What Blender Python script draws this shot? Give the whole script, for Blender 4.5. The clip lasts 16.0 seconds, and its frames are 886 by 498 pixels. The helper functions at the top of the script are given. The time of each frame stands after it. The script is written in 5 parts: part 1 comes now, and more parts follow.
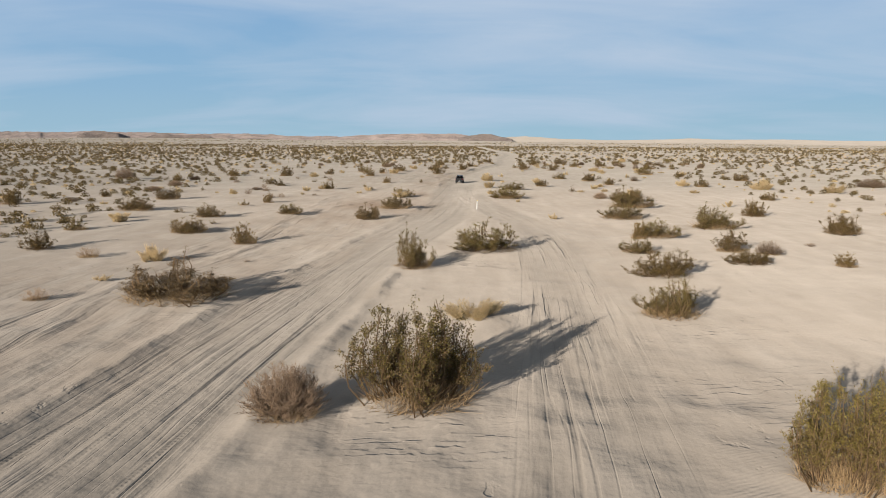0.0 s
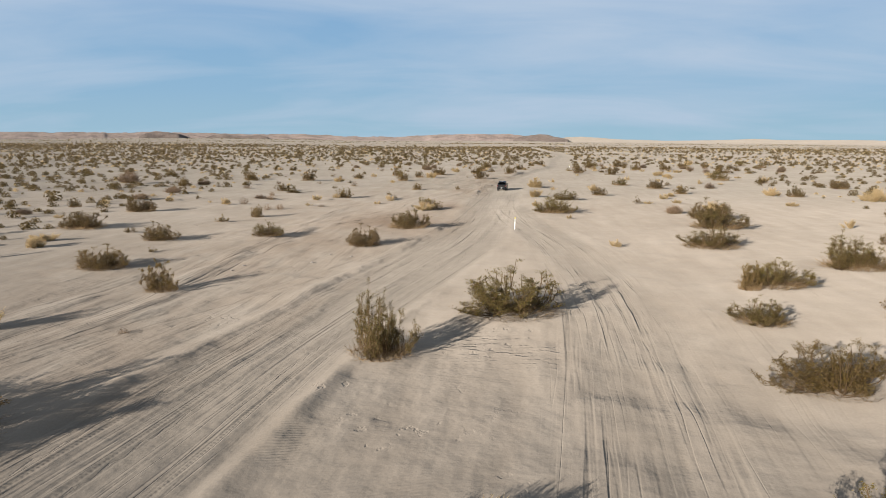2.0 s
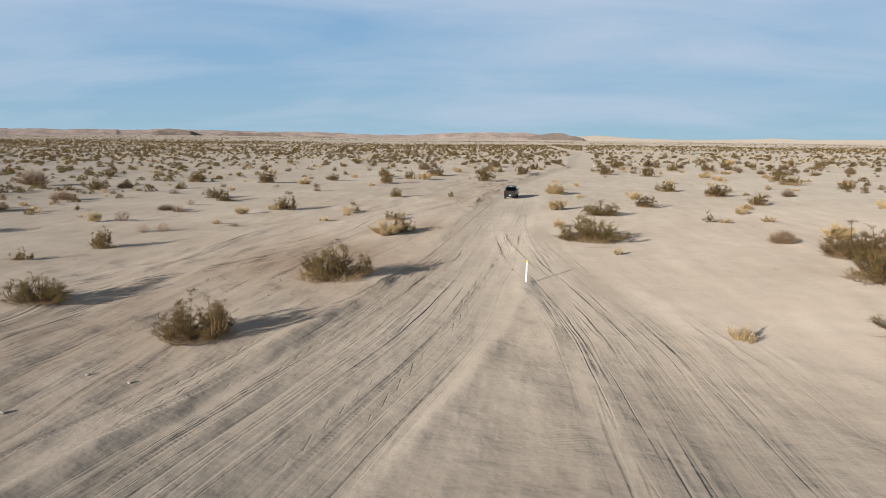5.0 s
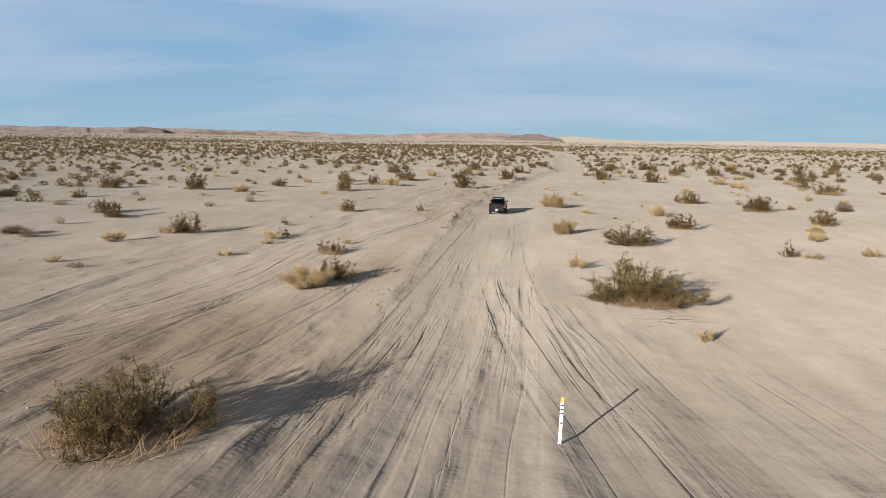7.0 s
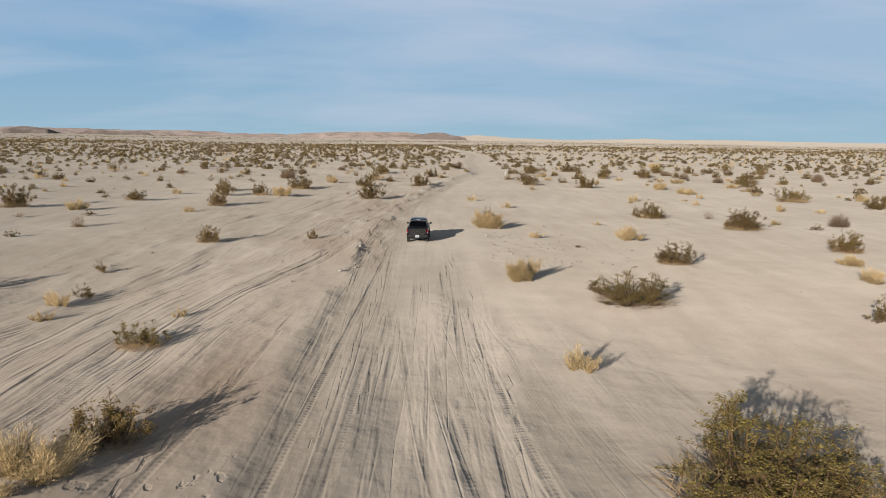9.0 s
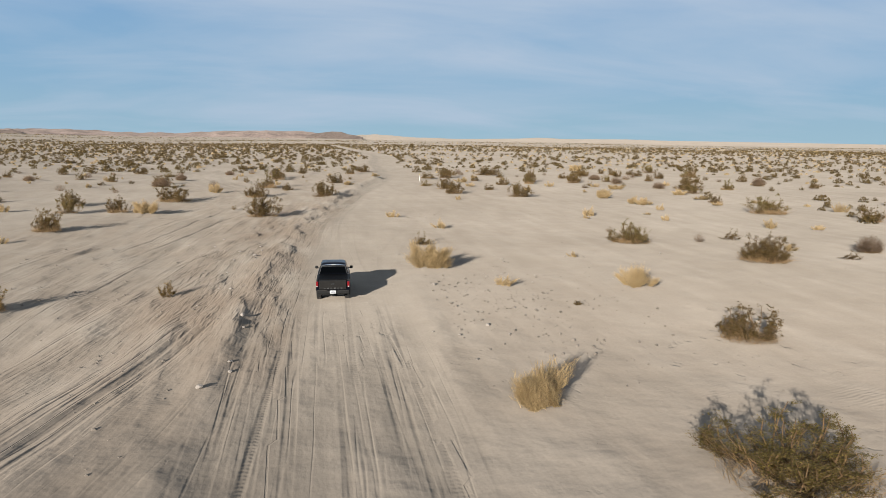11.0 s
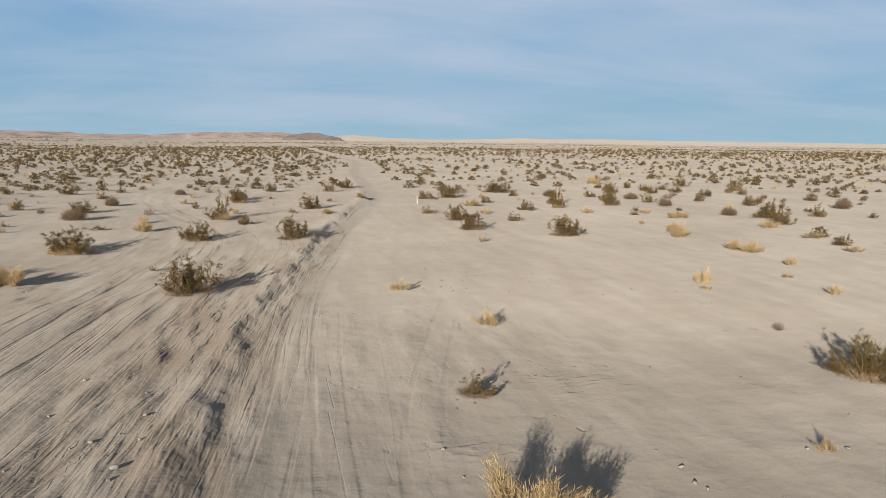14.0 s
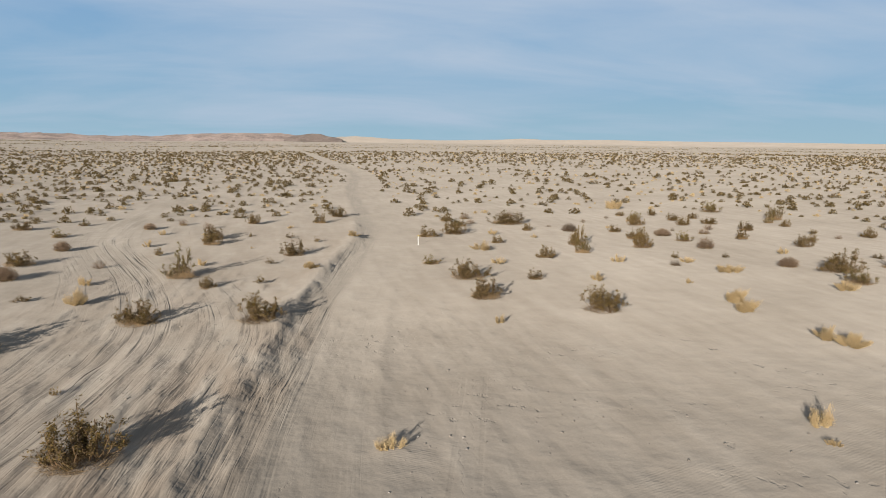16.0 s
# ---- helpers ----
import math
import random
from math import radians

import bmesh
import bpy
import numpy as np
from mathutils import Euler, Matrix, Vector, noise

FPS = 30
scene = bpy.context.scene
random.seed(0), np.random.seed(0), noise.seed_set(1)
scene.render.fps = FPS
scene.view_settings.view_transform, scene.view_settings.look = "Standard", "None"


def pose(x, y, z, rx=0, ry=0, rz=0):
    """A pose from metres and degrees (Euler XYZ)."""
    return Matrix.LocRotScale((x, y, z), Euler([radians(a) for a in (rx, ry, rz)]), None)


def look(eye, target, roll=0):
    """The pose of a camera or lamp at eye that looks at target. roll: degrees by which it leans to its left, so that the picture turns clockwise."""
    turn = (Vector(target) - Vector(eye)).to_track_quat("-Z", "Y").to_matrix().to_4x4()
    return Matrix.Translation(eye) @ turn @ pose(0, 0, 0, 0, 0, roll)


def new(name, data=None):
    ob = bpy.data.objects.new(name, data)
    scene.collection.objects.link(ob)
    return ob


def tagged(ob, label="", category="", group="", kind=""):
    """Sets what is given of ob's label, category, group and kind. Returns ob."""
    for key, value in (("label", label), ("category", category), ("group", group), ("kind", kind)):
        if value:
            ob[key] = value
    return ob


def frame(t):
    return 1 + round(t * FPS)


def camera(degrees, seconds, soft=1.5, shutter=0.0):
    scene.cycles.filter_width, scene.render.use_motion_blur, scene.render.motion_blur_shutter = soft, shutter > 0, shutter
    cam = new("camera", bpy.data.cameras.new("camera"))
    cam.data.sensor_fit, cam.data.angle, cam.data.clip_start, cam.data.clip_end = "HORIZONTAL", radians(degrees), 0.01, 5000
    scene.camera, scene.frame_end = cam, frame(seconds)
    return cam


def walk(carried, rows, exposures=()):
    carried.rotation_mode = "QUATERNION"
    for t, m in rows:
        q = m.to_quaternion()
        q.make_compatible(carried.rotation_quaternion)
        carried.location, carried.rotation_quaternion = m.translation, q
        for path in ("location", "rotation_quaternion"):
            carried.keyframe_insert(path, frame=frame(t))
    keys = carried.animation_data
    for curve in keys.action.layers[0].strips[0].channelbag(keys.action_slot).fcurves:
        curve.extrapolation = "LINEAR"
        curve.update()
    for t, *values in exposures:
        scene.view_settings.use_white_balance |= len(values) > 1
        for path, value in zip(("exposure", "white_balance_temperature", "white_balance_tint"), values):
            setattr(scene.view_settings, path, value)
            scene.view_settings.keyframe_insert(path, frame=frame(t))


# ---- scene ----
# ---- the camera and its flight ----
cam = camera(59.5, 16.0, soft=0.7)
PATH = [
    (0, (1.328, 4.113, 10.65), (1.316, 6.093, 10.368), 0.1),
    (0.5, (2.286, 10.786, 10.67), (2.215, 12.765, 10.388), 0.1),
    (1, (3.067, 17.387, 10.735), (2.945, 19.363, 10.453), 0.1),
    (1.5, (3.776, 24.175, 10.683), (3.624, 26.149, 10.402), 0.1),
    (2, (4.313, 30.983, 10.507), (4.161, 32.957, 10.226), 0.1),
    (2.5, (4.701, 37.582, 10.388), (4.55, 39.556, 10.105), 0.1),
    (3, (4.947, 44.408, 10.086), (4.796, 46.382, 9.803), 0.2),
    (3.5, (5.059, 51.13, 9.946), (4.903, 53.104, 9.662), 0.2),
    (4, (5.201, 57.839, 9.713), (5.039, 59.812, 9.429), 0.2),
    (6.5, (4.143, 93.866, 8.78), (3.927, 95.833, 8.494), 0.5),
    (7, (3.69, 100.066, 8.8), (3.562, 102.042, 8.516), 0.7),
    (7.5, (3.394, 106.308, 8.839), (3.341, 108.287, 8.554), 0.6),
    (8, (2.874, 112.349, 8.911), (2.874, 114.329, 8.627), 0.6),
    (8.5, (2.561, 118.654, 8.892), (2.628, 120.632, 8.608), 0.6),
    (9, (2.499, 124.377, 8.932), (2.612, 126.353, 8.648), 0.5),
    (9.5, (2.118, 130.061, 8.876), (2.29, 132.033, 8.593), 0.5),
    (12, (2.166, 159.003, 9.227), (2.595, 160.936, 8.943), 0.5),
    (12.5, (2.887, 164.818, 9.251), (3.31, 166.752, 8.969), 0.4),
    (13, (3.321, 170.572, 9.614), (3.744, 172.506, 9.331), 0.4),
    (13.5, (3.753, 176.077, 10.189), (4.177, 178.011, 9.906), 0.3),
    (14, (4.309, 181.356, 10.873), (4.733, 183.29, 10.59), 0.3),
    (14.5, (5.033, 186.285, 11.747), (5.453, 188.22, 11.465), 0.3),
    (15, (5.874, 190.95, 12.85), (6.294, 192.885, 12.566), 0.2),
    (15.5, (6.848, 195.221, 14.012), (7.265, 197.157, 13.728), 0.1),
    (16, (7.804, 199.294, 15.315), (8.222, 201.229, 15.032), 0.2),
]
walk(cam, [(t, look(eye, target, roll)) for t, eye, target, roll in PATH], exposures=((0, 1.0), (7.0, 1.0), (9.5, 0.93), (12.5, 0.93), (16, 0.91)))

# ---- light ----
SUN_TURN, SUN_HEIGHT = 30.0, 13.0      # the shadows run this far to the right of +y; the sun's height
sun = new("sun", bpy.data.lights.new("sun", "SUN"))
sun.data.energy, sun.data.angle, sun.data.color = 5.0, radians(0.6), (1.0, 0.955, 0.885)
sun.matrix_basis = look((0, 0, 60), (math.sin(radians(SUN_TURN)), math.cos(radians(SUN_TURN)), 60 - math.tan(radians(SUN_HEIGHT))))

world = bpy.data.worlds.new("desert_sky")
scene.world = world
world.use_nodes = True
wt = world.node_tree
wt.nodes.clear()


def wnode(kind, **values):
    n = wt.nodes.new(kind)
    for key, value in values.items():
        n.inputs[key].default_value = value
    return n


w_out = wnode("ShaderNodeOutputWorld")
w_bg = wnode("ShaderNodeBackground", Strength=0.110)
w_co = wnode("ShaderNodeTexCoord")
w_tip = wnode("ShaderNodeMapping", Rotation=(radians(-1.2), 0, 0))   # the plain climbs a little towards the hills
w_sky = wt.nodes.new("ShaderNodeTexSky")
w_sky.sky_type, w_sky.sun_disc = "NISHITA", False
w_sky.sun_elevation, w_sky.sun_rotation = radians(SUN_HEIGHT), radians(180 + SUN_TURN)
w_sky.air_density, w_sky.dust_density, w_sky.ozone_density, w_sky.altitude = 1.0, 0.4, 2.0, 50
# thin high cloud in long soft streaks, flattened towards the horizon
w_sep = wnode("ShaderNodeSeparateXYZ")
w_add = wnode("ShaderNodeMath"); w_add.operation = "ADD"; w_add.inputs[1].default_value = 0.16
w_dx = wnode("ShaderNodeMath"); w_dx.operation = "DIVIDE"
w_dy = wnode("ShaderNodeMath"); w_dy.operation = "DIVIDE"
w_com = wnode("ShaderNodeCombineXYZ")
w_map = wnode("ShaderNodeMapping", Rotation=(0, 0, radians(-24)), Scale=(0.65, 1.05, 1.0), Location=(0.7, 2.1, 0.0))
w_n1 = wnode("ShaderNodeTexNoise", Scale=1.1, Detail=7.0, Roughness=0.55, Distortion=0.5)
w_n2 = wnode("ShaderNodeTexNoise", Scale=0.45, Detail=3.0, Roughness=0.5)
w_mul = wnode("ShaderNodeMath"); w_mul.operation = "ADD"
w_hi = wnode("ShaderNodeMath"); w_hi.operation = "MULTIPLY_ADD"; w_hi.inputs[1].default_value = 1.5
w_ramp = wt.nodes.new("ShaderNodeValToRGB")
w_ramp.color_ramp.elements[0].position, w_ramp.color_ramp.elements[1].position = 0.475, 0.70
w_ramp.color_ramp.elements[0].color = (0, 0, 0, 1)
w_ramp.color_ramp.elements[1].color = (0.85, 0.85, 0.85, 1)
w_mix = wt.nodes.new("ShaderNodeMix")
w_mix.data_type = "RGBA"
w_mix.inputs["B"].default_value = (2.18, 2.66, 3.3, 1)
wl = wt.links.new
wl(w_co.outputs["Generated"], w_tip.inputs["Vector"])
wl(w_tip.outputs[0], w_sky.inputs["Vector"])
wl(w_co.outputs["Generated"], w_sep.inputs[0])
wl(w_sep.outputs["Z"], w_add.inputs[0])
wl(w_sep.outputs["X"], w_dx.inputs[0]); wl(w_add.outputs[0], w_dx.inputs[1])
wl(w_sep.outputs["Y"], w_dy.inputs[0]); wl(w_add.outputs[0], w_dy.inputs[1])
wl(w_dx.outputs[0], w_com.inputs[0]); wl(w_dy.outputs[0], w_com.inputs[1])
wl(w_com.outputs[0], w_map.inputs["Vector"])
wl(w_map.outputs[0], w_n1.inputs["Vector"]); wl(w_map.outputs[0], w_n2.inputs["Vector"])
wl(w_n1.outputs["Fac"], w_mul.inputs[0]); wl(w_n2.outputs["Fac"], w_mul.inputs[1])
wl(w_sep.outputs["Z"], w_hi.inputs[0]); wl(w_mul.outputs[0], w_hi.inputs[2])
w_fit = wnode("ShaderNodeMath"); w_fit.operation = "MULTIPLY"; w_fit.inputs[1].default_value = 0.5
w_low = wnode("ShaderNodeMath"); w_low.operation = "MINIMUM"; w_low.inputs[1].default_value = 1.6
wl(w_hi.outputs[0], w_low.inputs[0]); wl(w_low.outputs[0], w_fit.inputs[0])
wl(w_fit.outputs[0], w_ramp.inputs["Fac"])
wl(w_ramp.outputs["Color"], w_mix.inputs["Factor"])
# the clear sky away from the low sun is a plain blue that pales downwards
w_blue = wt.nodes.new("ShaderNodeValToRGB")
for k, (at, tone) in enumerate(((0.0, (1.46, 2.33, 2.95)), (0.06, (1.16, 2.02, 2.92)), (0.20, (0.93, 1.70, 2.82)), (0.45, (0.37, 0.57, 0.90)), (1.0, (0.17, 0.26, 0.44)))):
    e = w_blue.color_ramp.elements[k] if k < 2 else w_blue.color_ramp.elements.new(at)
    e.position, e.color = at, (*tone, 1)
w_calm = wt.nodes.new("ShaderNodeMix")
w_calm.data_type = "RGBA"
w_calm.inputs["Factor"].default_value = 0.97
wl(w_sep.outputs["Z"], w_blue.inputs["Fac"])
wl(w_sky.outputs["Color"], w_calm.inputs["A"]); wl(w_blue.outputs["Color"], w_calm.inputs["B"])
wl(w_calm.outputs["Result"], w_mix.inputs["A"])
wl(w_mix.outputs["Result"], w_bg.inputs["Color"])
wl(w_bg.outputs[0], w_out.inputs["Surface"])

# ---- materials ----
def material(name, color, rough=0.8, metal=0.0, spread=0.25, grain=6.0, bump=0.0, per=None, spec=0.3, coat=0.0, dusty=0.0):
    """A plain surface whose colour varies at two scales and, with per, from piece to piece ('object' or 'island')."""
    m = bpy.data.materials.new(name)
    m.use_nodes = True
    t = m.node_tree
    b = t.nodes["Principled BSDF"]
    b.inputs["Roughness"].default_value, b.inputs["Metallic"].default_value = rough, metal
    b.inputs["Specular IOR Level"].default_value = spec
    b.inputs["Coat Weight"].default_value = coat
    b.inputs["Diffuse Roughness"].default_value = dusty
    b.inputs["Coat Roughness"].default_value = 0.08
    co = t.nodes.new("ShaderNodeTexCoord")
    big, small = t.nodes.new("ShaderNodeTexNoise"), t.nodes.new("ShaderNodeTexNoise")
    big.inputs["Scale"].default_value, small.inputs["Scale"].default_value = grain, grain * 7
    small.inputs["Detail"].default_value = 4
    t.links.new(co.outputs["Object"], big.inputs["Vector"]); t.links.new(co.outputs["Object"], small.inputs["Vector"])
    s = t.nodes.new("ShaderNodeMath"); s.operation = "ADD"
    t.links.new(big.outputs["Fac"], s.inputs[0]); t.links.new(small.outputs["Fac"], s.inputs[1])
    last = s
    if per:
        if per == "island":
            src = t.nodes.new("ShaderNodeNewGeometry").outputs["Random Per Island"]
        else:
            src = t.nodes.new("ShaderNodeObjectInfo").outputs["Random"]
        last = t.nodes.new("ShaderNodeMath"); last.operation = "MULTIPLY_ADD"
        last.inputs[1].default_value, = (0.7,)
        t.links.new(src, last.inputs[0]); t.links.new(s.outputs[0], last.inputs[2])
    ramp = t.nodes.new("ShaderNodeMapRange")
    ramp.inputs["From Min"].default_value, ramp.inputs["From Max"].default_value = 0.6, (2.1 if per else 1.4)
    ramp.inputs["To Min"].default_value, ramp.inputs["To Max"].default_value = 1 - spread, 1 + spread
    t.links.new(last.outputs[0], ramp.inputs["Value"])
    mix = t.nodes.new("ShaderNodeVectorMath"); mix.operation = "SCALE"
    mix.inputs[0].default_value = color
    t.links.new(ramp.outputs[0], mix.inputs["Scale"])
    t.links.new(mix.outputs[0], b.inputs["Base Color"])
    if bump:
        bm = t.nodes.new("ShaderNodeBump")
        bm.inputs["Strength"].default_value, bm.inputs["Distance"].default_value = 0.6, bump
        t.links.new(small.outputs["Fac"], bm.inputs["Height"])
        t.links.new(bm.outputs[0], b.inputs["Normal"])
    return m


def leafy(name, dark, light, thin=0.2):
    """Small leaves: colour from leaf to leaf and bush to bush, and some light through the leaf."""
    m = bpy.data.materials.new(name)
    m.use_nodes = True
    t = m.node_tree
    b = t.nodes["Principled BSDF"]
    b.inputs["Roughness"].default_value = 0.6
    b.inputs["Specular IOR Level"].default_value = 0.25
    isl, obj = t.nodes.new("ShaderNodeNewGeometry"), t.nodes.new("ShaderNodeObjectInfo")
    s = t.nodes.new("ShaderNodeMath"); s.operation = "MULTIPLY_ADD"; s.inputs[1].default_value = 0.6
    h = t.nodes.new("ShaderNodeMath"); h.operation = "MULTIPLY"; h.inputs[1].default_value = 0.4
    t.links.new(obj.outputs["Random"], h.inputs[0])
    t.links.new(isl.outputs["Random Per Island"], s.inputs[0]); t.links.new(h.outputs[0], s.inputs[2])
    ramp = t.nodes.new("ShaderNodeMix"); ramp.data_type = "RGBA"
    ramp.inputs["A"].default_value, ramp.inputs["B"].default_value = (*dark, 1), (*light, 1)
    t.links.new(s.outputs[0], ramp.inputs["Factor"])
    t.links.new(ramp.outputs["Result"], b.inputs["Base Color"])
    tr = t.nodes.new("ShaderNodeBsdfTranslucent")
    t.links.new(ramp.outputs["Result"], tr.inputs["Color"])
    mx = t.nodes.new("ShaderNodeMixShader"); mx.inputs[0].default_value = thin
    out = t.nodes["Material Output"]
    t.links.new(b.outputs[0], mx.inputs[1]); t.links.new(tr.outputs[0], mx.inputs[2])
    t.links.new(mx.outputs[0], out.inputs["Surface"])
    return m


def sand_material():
    """Pale sand with wind ripples, pebbles and, along the tracks, long tyre furrows that follow each track."""
    m = bpy.data.materials.new("sand")
    m.use_nodes = True
    t = m.node_tree
    b = t.nodes["Principled BSDF"]
    b.inputs["Roughness"].default_value, b.inputs["Specular IOR Level"].default_value = 0.95, 0.05
    b.inputs["Diffuse Roughness"].default_value = 1.0
    L = t.links.new

    def node(kind, op=None, **values):
        n = t.nodes.new(kind)
        if op:
            n.operation = op
        for key, value in values.items():
            n.inputs[key].default_value = value
        return n

    def math2(op, a, c):
        n = node("ShaderNodeMath", op)
        for k, v in ((0, a), (1, c)):
            if isinstance(v, (int, float)):
                n.inputs[k].default_value = v
            else:
                L(v, n.inputs[k])
        return n.outputs[0]

    co = node("ShaderNodeTexCoord").outputs["Object"]

    def noise_of(vec, scale, detail=3.0, rough=0.55, stretch=None, turn=0.0):
        if stretch:
            mp = node("ShaderNodeMapping", Scale=stretch, Rotation=(0, 0, turn))
            L(vec, mp.inputs["Vector"])
            vec = mp.outputs[0]
        n = node("ShaderNodeTexNoise", Scale=scale, Detail=detail, Roughness=rough)
        L(vec, n.inputs["Vector"])
        return n.outputs["Fac"]

    wide, mid, fine = noise_of(co, 0.05, 4), noise_of(co, 0.6, 3.5, 0.5), noise_of(co, 9.0, 4, 0.6)
    # furrows
    furrows = None
    worn = None
    for name, shift, gain in (("track_main", 0.0, 0.85), ("track_side", 31.0, 1.0), ("track_old", 57.0, 1.7), ("track_join", 83.0, 1.9)):
        at = node("ShaderNodeAttribute")
        at.attribute_name = name
        sep = node("ShaderNodeSeparateXYZ")
        L(at.outputs["Vector"], sep.inputs[0])
        u, v, w = sep.outputs
        sway = noise_of(at.outputs["Vector"], 1.0, 1, 0.4, (0.05, 0.02, 0.0))
        u2 = math2("ADD", u, math2("MULTIPLY", sway, 2.6))
        com = node("ShaderNodeCombineXYZ", Z=shift)
        L(u2, com.inputs[0]); L(v, com.inputs[1])
        coarse = noise_of(com.outputs[0], 1.0, 1.5, 0.5, (1.9, 0.032, 1.0))
        finer = noise_of(com.outputs[0], 1.0, 1, 0.5, (4.6, 0.030, 1.0), 0.012)
        lumps = noise_of(com.outputs[0], 1.0, 3, 0.6, (2.6, 0.8, 1.0))
        # ruts with firm sides, deep in some stretches and all but gone in others
        rut = node("ShaderNodeMapRange")
        rut.interpolation_type = "SMOOTHSTEP"
        rut.inputs["From Min"].default_value, rut.inputs["From Max"].default_value = 0.31, 0.45
        L(coarse, rut.inputs["Value"])
        cross = noise_of(com.outputs[0], 1.0, 2, 0.5, (1.3, 0.045, 1.0), 0.03)
        # thin winding creases between broad smooth stretches
        rut2 = node("ShaderNodeMapRange")
        rut2.interpolation_type = "SMOOTHSTEP"
        rut2.inputs["From Min"].default_value, rut2.inputs["From Max"].default_value = 0.0, 0.045
        L(math2("ABSOLUTE", math2("SUBTRACT", cross, 0.5), 0.0), rut2.inputs["Value"])
        depth = node("ShaderNodeMapRange")
        depth.inputs["From Min"].default_value, depth.inputs["From Max"].default_value = 0.35, 0.65
        depth.inputs["To Min"].default_value, depth.inputs["To Max"].default_value = 0.25, 1.0
        L(noise_of(com.outputs[0], 1.0, 2, 0.5, (0.45, 0.07, 1.0)), depth.inputs["Value"])
        both = math2("ADD", math2("MULTIPLY", rut.outputs[0], 0.34), math2("MULTIPLY", rut2.outputs[0], 0.13))
        both = math2("ADD", math2("MULTIPLY", both, depth.outputs[0]), math2("ADD", math2("MULTIPLY", finer, 0.11), math2("MULTIPLY", lumps, 0.20)))
        cut = math2("MULTIPLY", math2("MULTIPLY", both, w), gain)
        furrows = cut if furrows is None else math2("ADD", furrows, cut)
        worn = w if worn is None else math2("MAXIMUM", worn, w)
    # single wheel tracks with the bars of the tread pressed into them
    at = node("ShaderNodeAttribute")
    at.attribute_name = "wheel_line"
    sep = node("ShaderNodeSeparateXYZ")
    L(at.outputs["Vector"], sep.inputs[0])
    off, along, press = sep.outputs
    away = math2("ABSOLUTE", off, 0.0)
    inside = node("ShaderNodeMapRange")
    inside.interpolation_type = "SMOOTHSTEP"
    inside.inputs["From Min"].default_value, inside.inputs["From Max"].default_value = 0.06, 0.20
    inside.inputs["To Min"].default_value, inside.inputs["To Max"].default_value = 1.0, 0.0
    L(away, inside.inputs["Value"])
    bars = math2("SINE", math2("ADD", math2("MULTIPLY", along, 26.0), math2("MULTIPLY", away, 14.0)), 0.0)
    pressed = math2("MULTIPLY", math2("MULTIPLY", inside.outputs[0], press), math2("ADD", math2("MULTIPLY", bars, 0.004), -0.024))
    # ripples lie across the wind
    rip = node("ShaderNodeTexWave", Scale=1.5, Distortion=3.5, Detail=2.0)
    rip.inputs["Detail Scale"].default_value = 1.2
    mp = node("ShaderNodeMapping", Rotation=(0, 0, radians(70)), Scale=(1, 1, 1))
    L(co, mp.inputs["Vector"]); L(mp.outputs[0], rip.inputs["Vector"])
    patch = node("ShaderNodeMapRange")
    patch.inputs["From Min"].default_value, patch.inputs["From Max"].default_value = 0.56, 0.70
    L(noise_of(co, 0.12, 2), patch.inputs["Value"])
    still = math2("SUBTRACT", 1.0, worn)
    ripples = math2("MULTIPLY", math2("MULTIPLY", rip.outputs["Fac"], patch.outputs[0]), still)
    streaks = noise_of(co, 0.62, 2.5, 0.5, (1.0, 0.18, 1.0), radians(12))
    wisps = noise_of(co, 1.7, 3, 0.55, (1.0, 0.17, 1.0), radians(31))
    # small dents and scuffs
    dent = node("ShaderNodeMapRange")
    dent.interpolation_type = "SMOOTHSTEP"
    dent.inputs["From Min"].default_value, dent.inputs["From Max"].default_value = 0.60, 0.70
    L(noise_of(co, 1.5, 3, 0.5, (1.0, 0.6, 1.0), radians(20)), dent.inputs["Value"])
    few = node("ShaderNodeMapRange")
    few.inputs["From Min"].default_value, few.inputs["From Max"].default_value = 0.52, 0.68
    L(noise_of(co, 0.11, 2), few.inputs["Value"])
    dents = math2("MULTIPLY", math2("MULTIPLY", dent.outputs[0], few.outputs[0]), still)
    # colour
    c1 = node("ShaderNodeMix"); c1.data_type = "RGBA"
    c1.inputs["A"].default_value, c1.inputs["B"].default_value = SAND_A, SAND_B
    fac = node("ShaderNodeMapRange")
    fac.inputs["From Min"].default_value, fac.inputs["From Max"].default_value = 0.35, 0.65
    L(math2("ADD", math2("MULTIPLY", wide, 0.6), math2("MULTIPLY", streaks, 0.4)), fac.inputs["Value"])
    L(fac.outputs[0], c1.inputs["Factor"])
    c2 = node("ShaderNodeMix"); c2.data_type = "RGBA"
    c2.inputs["B"].default_value = SAND_TRACK
    L(math2("MULTIPLY", worn, 0.7), c2.inputs["Factor"]); L(c1.outputs["Result"], c2.inputs["A"])
    # tone drops low in the furrows and rises on their ridges; specks of grit
    sp = node("ShaderNodeMapRange")
    sp.inputs["From Min"].default_value, sp.inputs["From Max"].default_value = 0.3, 0.75
    sp.inputs["To Min"].default_value, sp.inputs["To Max"].default_value = 0.86, 1.10
    L(math2("ADD", math2("MULTIPLY", fine, 0.55), math2("MULTIPLY", mid, 0.45)), sp.inputs["Value"])
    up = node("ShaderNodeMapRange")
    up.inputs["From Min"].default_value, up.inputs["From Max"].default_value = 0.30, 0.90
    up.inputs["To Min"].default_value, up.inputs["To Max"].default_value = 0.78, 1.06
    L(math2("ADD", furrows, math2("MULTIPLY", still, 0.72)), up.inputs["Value"])
